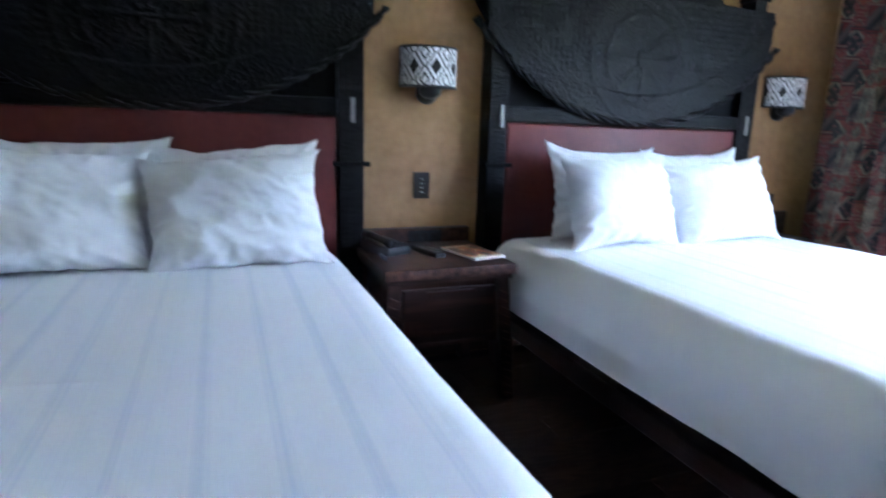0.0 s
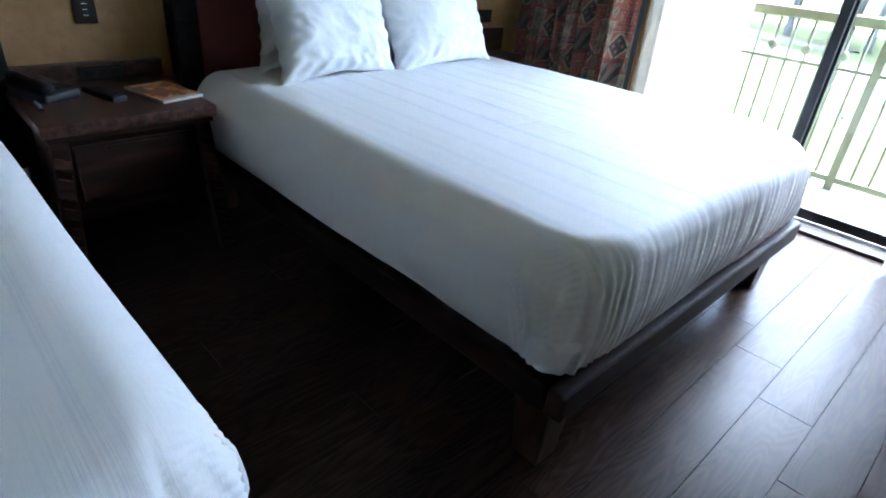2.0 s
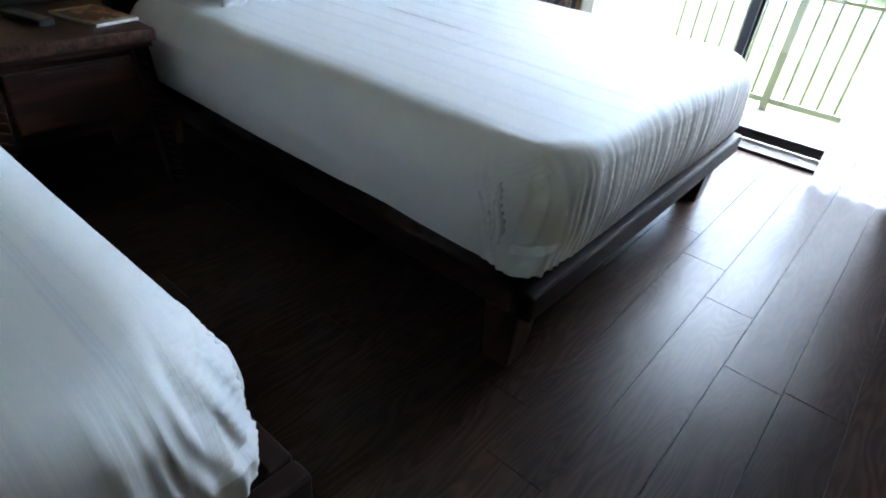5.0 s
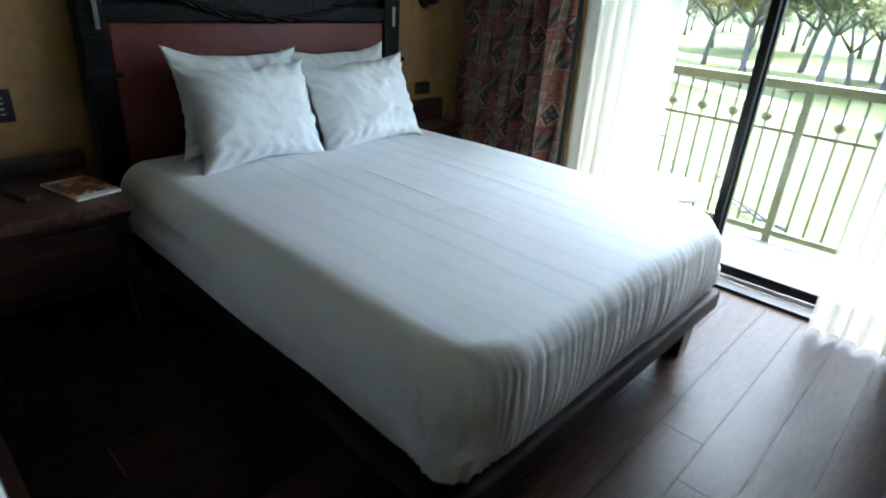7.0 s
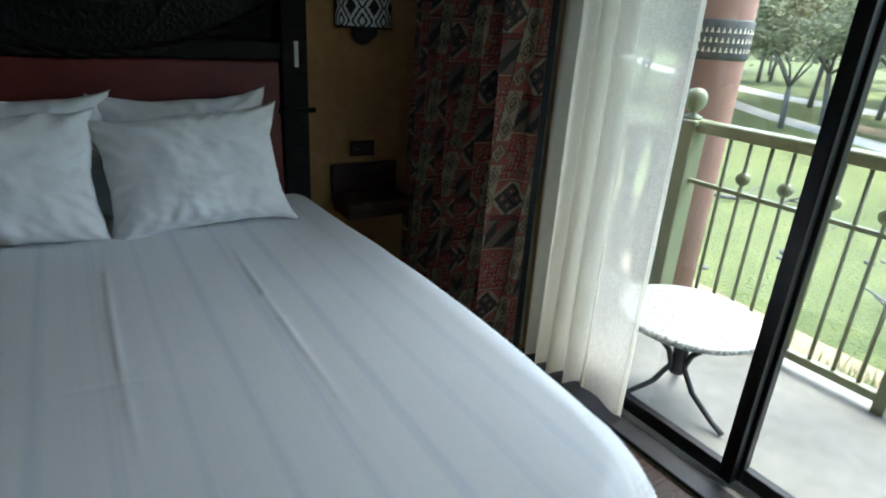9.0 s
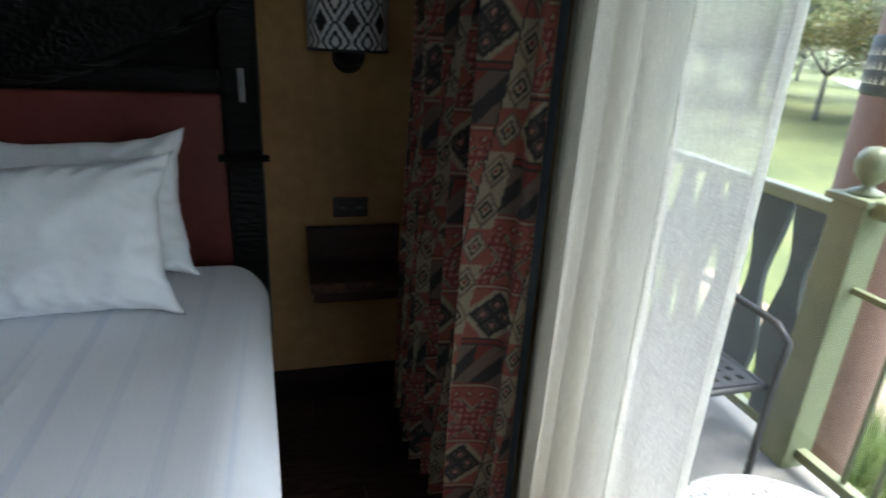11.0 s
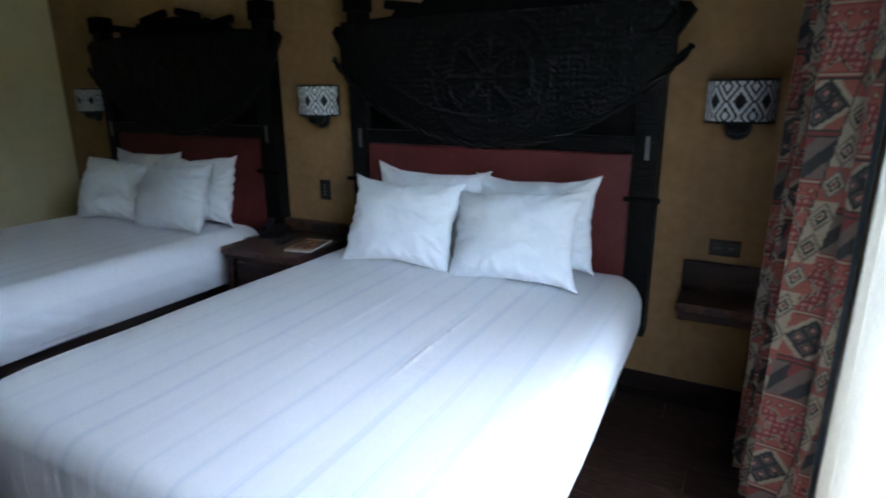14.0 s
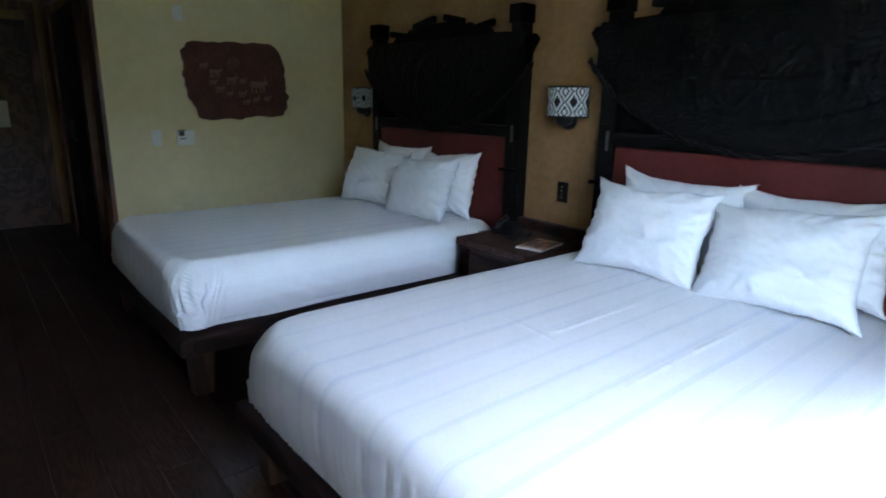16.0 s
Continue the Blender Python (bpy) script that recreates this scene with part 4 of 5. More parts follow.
th = thing("thermostat", "white thermostat with dark display on the yellow wall", "thermostat", (X_WEST, -1.37, 1.03))
part("body", box((0.001, -0.062, -0.056), (0.024, 0.062, 0.056), 0.006), M_WHITEPL, th)
part("display", box((0.0245, -0.05, 0.012), (0.0255, -0.012, 0.045), 0.001), M_BLACK, th, "small dark display")
part("dark_cover", box((0.0245, -0.058, 0.047), (0.0258, 0.0, 0.055), 0.001), M_BLACK, th)
for k in range(3):
    part("button", box((0.0245, -0.045 + k * 0.016, -0.012), (0.0262, -0.034 + k * 0.016, -0.003), 0.001), M_BLACK, th)
sn = thing("wall_sensor", "small white sensor plate high on the yellow wall", "sensor", (X_WEST, -1.352, 1.91))
part("plate", box((0.001, -0.032, -0.05), (0.008, 0.032, 0.05), 0.003), M_WHITEPL, sn)
part("lens", lathe([(0.012, 0), (0.011, 0.004), (0.004, 0.008), (0.001, 0.008)], 14), M_WHITEPL, sn, smooth=True, at=pose(0.008, 0, -0.005, 0, 90, 0))

# ---- stone relief on the yellow wall ----
art = thing("stone_relief", "irregular red-brown stone slab etched with tan figures", "wall art", (X_WEST, -0.945, 1.455))
_o = []
for i in range(110):
    a = 2 * math.pi * i / 110
    c, s = math.cos(a), math.sin(a)
    k = (abs(c) ** 5 + abs(s) ** 5) ** (-1 / 5)
    wob = 1 + 0.09 * noise.noise(Vector((c * 2.2, s * 2.2, 4))) + 0.05 * noise.noise(Vector((c * 7, s * 7, 9)))
    _o.append((0.395 * c * k * wob + 0.045 * (-s * k) * 0.6, 0.285 * s * k * wob - 0.012 * math.cos(3 * a)))
_slab = prism(_o, -0.032, -0.002, 0.008)
part("slab", _slab, M_SLAB, art, at=pose(0, 0, 0, 0, 0, 90))
random.seed(5)


def etched(cy, cz, size, seed):
    """A small four-legged scratched mark as one flat piece of pigment."""
    rnd = random.Random(seed)
    bm = bmesh.new()
    for (a, b, c, d) in ((-0.5, 0.0, 0.45, 0.32), (-0.45, -0.4, -0.33, 0.05), (-0.2, -0.38, -0.1, 0.05), (0.12, -0.4, 0.22, 0.05), (0.33, -0.38, 0.43, 0.05), (0.4, 0.15, 0.68, 0.42), (0.5, 0.42, 0.56, 0.75)):
        j = lambda: rnd.uniform(-0.05, 0.05)
        bm.faces.new([bm.verts.new((x * size, 0, z * size)) for x, z in ((a + j(), b + j()), (c + j(), b + j()), (c + j(), d + j()), (a + j(), d + j()))])
    r = bmesh.ops.extrude_face_region(bm, geom=bm.faces[:])
    bmesh.ops.translate(bm, verts=[g for g in r["geom"] if isinstance(g, bmesh.types.BMVert)], vec=(0, -0.0025, 0))
    bmesh.ops.recalc_face_normals(bm, faces=bm.faces)
    return part("etched_figure", bm, M_ETCH, art, at=pose(0.0335, cy, cz, 0, 0, 90))


for k, (cy, cz, size) in enumerate(((-0.26, 0.1, 0.055), (-0.18, 0.05, 0.08), (-0.06, 0.0, 0.075), (0.03, 0.0, 0.05), (0.15, -0.04, 0.12), (-0.15, -0.07, 0.06), (0.02, -0.1, 0.06), (-0.08, -0.1, 0.045),
                                    (0.13, -0.14, 0.05), (0.22, -0.13, 0.05), (0.05, -0.16, 0.05), (-0.2, -0.02, 0.05))):
    etched(cy, cz, size, k)
part("etched_spiral", tube([(0, 0.012 * math.cos(q) * q / 4, 0.012 * math.sin(q) * q / 4) for q in np.linspace(1.5, 17, 70)], 0.0026, 5), M_ETCH, art, at=pose(0.034, -0.03, 0.13, 0, 0, 0))

# ---- nightstand and what lies on it ----
ns = thing("nightstand", "dark reddish wooden nightstand with speckled top between beds", "nightstand", (-0.297, -0.02, 0))
part("top", box((-0.272, -0.53, 0.535), (0.272, 0.0, 0.577), 0.008), M_FLECK, ns, "distressed speckled brown top")
part("top_moulding", box((-0.26, -0.515, 0.515), (0.26, -0.01, 0.534), 0.005), M_NIGHT, ns)
part("back_ledge", box((-0.272, -0.045, 0.578), (0.272, 0.0, 0.645), 0.008), M_FLECK, ns, "raised speckled back ledge")
part("cabinet", box((-0.225, -0.48, 0.265), (0.225, -0.02, 0.514), 0.004), M_NIGHT, ns)
dr = part("drawer_front", box((-0.19, -0.498, 0.3), (0.19, -0.481, 0.49), 0.005), M_NIGHT, ns)
part("lip", box((-0.1, -0.51, 0.47), (0.1, -0.499, 0.482), 0.003), M_DARKWOODX, dr)
part("lower_rail", box((-0.225, -0.475, 0.245), (0.225, -0.43, 0.264), 0.004), M_NIGHT, ns)
for x in (-0.225, 0.225):
    for y in (-0.475, -0.05):
        lg = box((x - 0.026, y - 0.026, 0.0), (x + 0.026, y + 0.026, 0.52), 0.005)
        for v in lg.verts:
            v.co.x += math.copysign(0.035, x) * (1 - v.co.z / 0.52)
            v.co.y += (-0.03 if y < -0.3 else 0.0) * (1 - v.co.z / 0.52)
        leg = part("leg", lg, M_NIGHT, ns, "splayed leg with notched carving")
        if y < -0.3:
            for k in range(14):
                z = 0.03 + k * 0.033
                f = 1 - z / 0.52
                part("notch", box((-0.02, -0.004, -0.003), (0.02, 0.004, 0.003), 0.001), M_FLECK, leg, at=pose(x + math.copysign(0.035, x) * f, y - 0.026 - 0.03 * f, z, 0, 25, 0))
sp = thing("socket_panel", "black socket panel set in the nightstand ledge", "socket panel", (-0.25, -0.066, 0.61))
part("face", box((-0.078, -0.006, -0.026), (0.078, 0.001, 0.026), 0.003), M_BLACK, sp)
for k in range(3):
    part("outlet", box((-0.062 + k * 0.045, -0.009, -0.014), (-0.03 + k * 0.045, -0.0065, 0.014), 0.002), M_BRONZE, sp)

ph = thing("telephone", "black desk telephone with handset on the nightstand", "telephone", (-0.475, -0.22, 0.577))
pb = box((-0.065, -0.09, 0.0), (0.065, 0.09, 0.034), 0.012, 3)
for v in pb.verts:
    v.co.z *= 1 + 0.55 * (v.co.y + 0.1) / 0.2
part("base", pb, M_BLACK, ph, smooth=False, at=pose(0, 0, 0, 0, 0, 25))
hs = part("handset", tube([(-0.04, -0.085, 0.045), (-0.04, -0.05, 0.056), (-0.04, 0.0, 0.062), (-0.04, 0.05, 0.07), (-0.04, 0.085, 0.068)], [0.02, 0.016, 0.014, 0.016, 0.02], 10), M_BLACK, ph, "curved handset", True, at=pose(0, 0, 0, 0, 0, 25))
kp = part("keypad", box((0.0, -0.07, 0.036), (0.056, 0.0, 0.043), 0.002), M_BRONZE, ph, at=pose(0, 0, 0, 5, 0, 25))
for r in range(4):
    for c in range(3):
        part("key", box((0.006 + c * 0.018, -0.065 + r * 0.015, 0.0435), (0.018 + c * 0.018, -0.055 + r * 0.015, 0.046), 0.001), M_BRONZE, kp)
part("cord", tube([(-0.05 + 0.006 * math.cos(q), -0.1 - q * 0.0022 + 0.0, 0.012 + 0.006 * math.sin(q)) for q in np.linspace(0, 40, 160)], 0.0022, 5), M_BLACK, ph, "coiled cord", True)

rc = thing("remote_control", "black remote control on the nightstand", "remote control", (-0.312, -0.285, 0.577))
rb = part("body", box((-0.026, -0.1, 0.0), (0.026, 0.1, 0.022), 0.007, 3), M_BLACK, rc, at=pose(0, 0, 0, 0, 0, 14))
for r in range(7):
    for c in range(3):
        part("button", box((-0.019 + c * 0.014, -0.08 + r * 0.02, 0.0222), (-0.009 + c * 0.014, -0.07 + r * 0.02, 0.0245), 0.001), M_BRONZE, rb)

mg = thing("magazine", "colourful magazine lying on the nightstand", "magazine", (-0.125, -0.325, 0.577))
part("pages", box((-0.078, -0.125, 0.0), (0.078, 0.125, 0.0095), 0.001), M_WHITEPL, mg, at=pose(0, 0, 0, 0, 0, 12))
_u, _v = np.meshgrid(np.linspace(0, 1, 60), np.linspace(0, 1, 90))
_n1, _n2 = bumps(_u, _v, 3, 4.0, 4), bumps(_u, _v, 8, 6.0, 3)
_c = np.zeros((*_u.shape, 3)) + np.array([0.05, 0.03, 0.02])
_c = np.where((_n1 > 0.1)[..., None], np.array([0.5, 0.16, 0.04]), _c)
_c = np.where((_n2 > 0.45)[..., None], np.array([0.6, 0.45, 0.2]), _c)
_c = np.where(((_n1 < -0.5))[..., None], np.array([0.18, 0.03, 0.02]), _c)
_c = np.where((_v < 0.12)[..., None], np.array([0.62, 0.6, 0.56]), _c)
_c = np.where(((_v > 0.86) & (_u > 0.1) & (_u < 0.9) & (np.abs(_v - 0.92) < 0.035))[..., None], np.array([0.7, 0.62, 0.45]), _c)
_cov = cloth("cover", np.stack([(_u - 0.5) * 0.156, (_v - 0.5) * 0.25, 0.0102 + 0.0 * _u], -1), M_PAPER, mg, _c, "printed cover in orange and brown")
_cov.matrix_basis = pose(0, 0, 0, 0, 0, 12)

# ---- small wall shelf ----
sh = thing("wall_shelf", "small dark wooden bedside shelf fixed to ochre wall", "wall shelf", (1.922, 0, 0))
part("back_panel", box((-0.165, -0.022, 0.53), (0.165, -0.001, 0.668), 0.005), M_NIGHT, sh)
part("shelf_board", box((-0.165, -0.2, 0.49), (0.165, -0.001, 0.529), 0.008), M_FLECK, sh, "thick worn shelf board")
part("apron", box((-0.155, -0.185, 0.45), (0.155, -0.001, 0.489), 0.005), M_NIGHT, sh)


# ---- curtains ----
def kilim(u, v):
    """Woven bands of crosses, diamonds and triangles in brick red, salmon, cream and black; metres."""
    cream, dark, red = np.array([0.30, 0.255, 0.175]), np.array([0.022, 0.022, 0.024]), np.array([0.17, 0.03, 0.027])
    salmon, brown, pink = np.array([0.25, 0.075, 0.052]), np.array([0.13, 0.095, 0.075]), np.array([0.32, 0.15, 0.12])
    out = np.zeros((*u.shape, 3)) + cream
    put = lambda mask, c: np.where(mask[..., None], c, out)
    cu = u % 0.29
    wide = cu < 0.2
    du = cu - 0.1
    w = (v + 0.31 * np.floor(u / 0.29)) % 0.70
    # diamonds of four
    dv = w - 0.10
    m = wide & (w < 0.2)
    d = np.abs(du) + np.abs(dv)
    out = put(m & (d > 0.125), salmon)
    out = put(m & (d < 0.098), dark)
    a, b = np.abs(np.abs(du + dv) - 0.045), np.abs(np.abs(du - dv) - 0.045)
    out = put(m & (d < 0.092) & (np.maximum(a, b) < 0.030), brown)
    out = put(m & (d < 0.092) & (np.maximum(a, b) < 0.024), dark)
    out = put(m & (d < 0.092) & (np.maximum(a, b) < 0.013), pink)
    # crosses
    dv = w - 0.325
    m = wide & (w >= 0.23) & (w < 0.42)
    e = np.abs(np.abs(du) - np.abs(dv)) - 0.018 * (1 + 0 * du)
    out = put(m, salmon)
    out = put(m & (e < 0.034), cream)
    out = put(m & (e < 0.030), dark)
    out = put(m & (e < 0.022), cream)
    out = put(m & (e < 0.017), red)
    out = put(m & (e < 0.012) & (np.abs(np.sin(du * 110)) * np.abs(np.sin(dv * 110)) > 0.55), pink)
    # row of small diamonds
    dv = w - 0.445
    m = wide & (w >= 0.42) & (w < 0.47)
    q = np.abs((cu % 0.05) - 0.025) + np.abs(dv)
    out = put(m, salmon)
    out = put(m & (q < 0.02), red)
    out = put(m & (q < 0.009), cream)
    # triangles
    m = wide & (w >= 0.50) & (w < 0.67)
    p, r = (cu % 0.0667) / 0.0667, ((w - 0.5) % 0.085) / 0.085
    ci, cj = np.floor(cu / 0.0667).astype(int), np.floor((w - 0.5) / 0.085).astype(int)
    out = put(m, brown)
    out = put(m & ((p > r) ^ ((ci + cj) % 2 == 0)), dark)
    out = put(m & ((ci * 3 + cj * 2) % 4 == 1) & ((p < r)), red)
    # striped borders
    for z0 in (0.20, 0.47, 0.67):
        s = (w - z0) / 0.03
        m = wide & (s >= 0) & (s < 1)
        out = put(m, red)
        out = put(m & (np.abs(s - 0.5) < 0.09), cream)
        out = put(m & ((s < 0.14) | (s > 0.86)), dark)
    # narrow column of nested lozenges
    m = ~wide
    du = cu - 0.245
    vv = np.abs((v % 0.14) - 0.07)
    g = np.abs(du) * 1.1 + vv * 0.8
    out = put(m & (g > 0.018) & (g < 0.03), dark)
    out = put(m & (g > 0.042) & (g < 0.054), brown)
    out = put(m & (g < 0.010), red)
    out = put(m & (np.floor(v / 0.14).astype(int) % 3 == 1) & (g > 0.054), salmon)
    out = put((cu > 0.197) & (cu < 0.203), dark)
    return out * (0.92 + 0.16 * (np.sin(u * 900) * np.sin(v * 900) * 0.5 + 0.5))[..., None]


def hang(y0, y1, xc, amp, folds, z0, z1, seed, nu=300, nv=60, flare=0.0, sharp=0.6):
    """A hanging pleated cloth between y0 and y1: places and the length along the cloth."""
    s = np.linspace(0, 1, nu)
    zz = np.linspace(z0, z1, nv)
    S, Z = np.meshgrid(s, zz)
    drop = (z1 - Z) / (z1 - z0)
    ph = folds * 2 * math.pi * (S + 0.035 * bumps(S * 3, Z * 0 + seed, seed, 1.3)) + 0.5 * bumps(S * 4, Z * 0.6, seed + 1, 1.0) * drop
    wave = np.sin(ph) + (1 - sharp) * 0.35 * np.sin(2 * ph + 1)
    A = amp * (0.75 + 0.45 * drop) * (1 + 0.3 * bumps(S * 6, Z * 0.4, seed + 2, 1.0))
    X = xc + A * wave - flare * drop
    Y = y0 + (y1 - y0) * S + 0.25 * amp * np.cos(ph * 1.0) * drop + 0.01 * bumps(S * 2, Z, seed + 3, 0.8) * drop
    step = np.hypot(np.diff(X, axis=1), np.diff(Y, axis=1))
    length = np.concatenate([np.zeros((nv, 1)), np.cumsum(step, 1)], 1)
    return np.stack([X, Y, Z], -1), length, Z


CZ1 = 2.3
dl = thing("curtain", "heavy patterned red and cream kilim curtain, drawn open", "curtain", (0, 0, 0), "patterned curtains")
P, U, Z = hang(-0.16, -0.83, 2.13, 0.058, 7.5, 0.024, CZ1, 11, 520, 420, 0.02)
_s = np.linspace(0, 1, 520)[None, :]
_w = np.clip((_s - 0.975) / 0.025, 0, 1)
P[..., 0] = np.minimum(P[..., 0] + 0.05 * np.clip((_s - 0.5) / 0.5, 0, 1), 2.25) * (1 - _w) + 2.242 * _w
P[..., 1] = P[..., 1] * (1 - _w) - 0.838 * _w
cloth("panel", P, M_KILIM, dl, kilim(U * 1.55 + 0.04, Z * 1.5 + 0.18), "kilim-patterned pleated cloth")
lin = np.stack([np.stack([np.full(40, 2.242 + 0.012 * k), np.full(40, -0.84 - 0.022 * math.sin(k * 1.6)), np.linspace(0.024, CZ1, 40)], -1) for k in np.linspace(0, 1, 8)], 1)
cloth("lining_edge", lin, M_LINING, dl, None, "slate grey lining turned over the edge")
dr2 = thing("curtain", "heavy patterned red and cream kilim curtain past the sheer", "curtain", (0, 0, 0), "patterned curtains")
P, U, Z = hang(-2.69, -3.25, 2.12, 0.034, 3.5, 0.015, CZ1, 23, 300, 260, 0.0)
cloth("panel", P, M_KILIM, dr2, kilim(U * 1.55 + 0.1, Z * 1.5 + 0.3), "kilim-patterned pleated cloth")
lin = np.stack([np.stack([np.full(40, 2.105 + 0.02 * k), np.full(40, -2.69 + 0.03 * math.sin(k * 1.6)), np.linspace(0.015, CZ1, 40)], -1) for k in np.linspace(0, 1, 8)], 1)
cloth("lining_edge", lin, M_LINING, dr2, None, "slate grey lining turned over the edge")

s1 = thing("sheer_curtain", "ivory sheer curtain hanging in soft folds", "sheer curtain", (0, 0, 0), "sheer curtains")
P, U, Z = hang(-0.838, -1.19, 2.285, 0.036, 4.4, 0.026, CZ1, 31, 340, 70, 0.0, 0.9)
cloth("gathered_panel", P, M_VOILE, s1, None, "gathered ivory voile")
_s, _z = np.meshgrid(np.linspace(0, 1, 60), np.linspace(0.026, CZ1, 60))
_end = P[:, -1]
FX = _end[:1, None, 0] * 0 + (P[:, -1, 0][:, None].mean() + 0.0) + 0.012 * np.sin(_s * 5.0) * (1 - _z / CZ1 * 0.4)
FY = -1.19 - 0.2 * _s
cloth("flat_panel", np.stack([np.broadcast_to(FX, _s.shape), FY, _z], -1), M_VOILE_THIN, s1, None, "single layer of thin voile")
hemx = float(np.mean(FX[:, -1])) if FX.ndim == 2 else 2.1
hem = np.stack([np.stack([hemx + 0.006 * np.sin(k * 3.1) + np.zeros(40), np.full(40, -1.387 - 0.02 * k), np.linspace(0.026, CZ1, 40)], -1) for k in np.linspace(0, 1, 6)], 1)
cloth("hem", hem, M_VOILE, s1, None, "double-folded white hem")
part("wand", tube([(2.31, -1.36, 1.285), (2.31, -1.361, 1.8), (2.31, -1.362, 2.04)], 0.0055), M_WAND, s1, "slim grey pull wand", True)
s2 = thing("sheer_curtain", "ivory sheer curtain gathered past the door mullion", "sheer curtain", (0, 0, 0), "sheer curtains")
P, U, Z = hang(-2.35, -2.68, 2.16, 0.034, 4.4, 0.02, CZ1, 47, 260, 70, 0.05, 0.9)
cloth("gathered_panel", P, M_VOILE_OPEN, s2, None, "gathered ivory voile")
rod = thing("curtain_track", "white curtain track fixed above the balcony door", "curtain track", (0, 0, 0))
part("rail", box((2.08, -3.3, CZ1 - 0.006), (2.28, -0.12, CZ1 + 0.03), 0.006), M_WHITEPL, rod)
for y in (-0.4, -1.3, -2.2, -3.1):
    part("bracket", box((2.2805, y - 0.02, CZ1 + 0.0), (2.289, y + 0.02, CZ1 + 0.025), 0.003), M_WHITEPL, rod)

# ---- balcony ----
BZ, RX = -0.13, 3.5
structure("balcony_floor", box((2.442, -4.6, BZ - 0.15), (3.59, 0.6, BZ), 0.006), M_CONC, "pale concrete balcony floor", "balcony floor")
# soffit is out of view, added to block high sky and sun
structure("unseen_soffit", box((2.442, -4.6, 2.55), (3.54, 0.6, 2.7), 0.006), M_CEIL, "white soffit added out of view to block high daylight", "soffit")
structure("facade_wall_north", box((2.442, 0.15, -1.6), (2.59, 0.6, 2.55)), M_TERRACOTTA, "terracotta stucco outer wall", "facade")
structure("facade_wall_south", box((2.442, -4.6, BZ), (2.51, DOOR_Y1 - 0.05, 2.55)), M_TERRACOTTA, "terracotta stucco outer wall past the door", "facade")

rail = thing("balcony_railing", "sage green metal railing with ball ornaments on the balcony", "railing", (RX, 0, BZ))
cp = part("corner_post", box((-0.06, -0.66, 0.0), (0.06, -0.54, 1.02), 0.006), M_GREEN, rail, "square green corner post")
part("post_cap", box((-0.078, -0.678, 1.021), (0.078, -0.522, 1.047), 0.006), M_GREEN, cp)
part("finial", lathe([(0.05, 0.0), (0.05, 0.012), (0.02, 0.024), (0.018, 0.035), (0.03, 0.045), (0.05, 0.07), (0.056, 0.1), (0.05, 0.13), (0.03, 0.15), (0.001, 0.157)], 20, (0, -0.60, 1.047)), M_GREEN, cp, "turned ball finial", True)
for y in (-1.779, -2.821, -3.863):
    part("post", box((-0.025, y - 0.025, 0.0), (0.025, y + 0.025, 0.989), 0.004), M_GREEN, rail)
part("top_rail", box((-0.045, -4.55, 0.99), (0.045, -0.662, 1.05), 0.014, 3), M_GREEN, rail, "broad rounded top rail")
part("mid_rail", box((-0.014, -4.55, 0.725), (0.014, -0.662, 0.747), 0.004), M_GREEN, rail)
part("bottom_rail", box((-0.022, -4.55, 0.05), (0.022, -0.662, 0.09), 0.005), M_GREEN, rail)
bar = part("baluster", lathe([(0.0095, 0.091), (0.0095, 0.989)], 8), M_GREEN, rail, smooth=True, at=pose(0, -0.841, 0))
_ball = None
for k in range(36):
    y = -0.841 - 0.1042 * k
    if min(abs(y - p) for p in (-1.779, -2.821, -3.863)) < 0.045:
        continue
    b = bar if k == 0 else share("baluster", bar, rail, pose(0, y, 0))
    if k % 2 == 1:
        if _ball is None:
            _ball = part("ball_ornament", lathe([(0.001, -0.034), (0.018, -0.029), (0.03, -0.016), (0.034, 0.0), (0.03, 0.016), (0.018, 0.029), (0.001, 0.034)], 16), M_GREEN, b, smooth=True, at=pose(0, 0, 0.812))
        else:
            share("ball_ornament", _ball, b, pose(0, 0, 0.812))
# wavy-board screen past the corner post
scr = thing("balcony_screen", "dark teal wavy-edged board screen beside the railing", "screen", (RX, 0, BZ))
part("top_rail", box((-0.03, -0.538, 0.95), (0.03, 0.55, 1.0), 0.01), M_GREEN, scr, "green top rail")
part("bottom_rail", box((-0.02, -0.538, 0.06), (0.02, 0.55, 0.1), 0.005), M_GREEN, scr)
part("end_post", box((-0.03, 0.5, 0.0), (0.03, 0.56, 0.949), 0.005), M_GREEN, scr)
for k in range(6):
    yc = -0.44 + k * 0.172
    left, right = [], []
    for i in range(15):
        z = 0.101 + 0.848 * i / 14
        s = 0.022 * math.sin(z * 11 + k)
        left.append((yc - 0.058 + s, z))
        right.append((yc + 0.058 - s, z))
    part("wavy_board", prism(left + right[::-1], -0.012, 0.012), M_TEAL, scr, at=pose(0, 0, 0, 0, 0, 90))

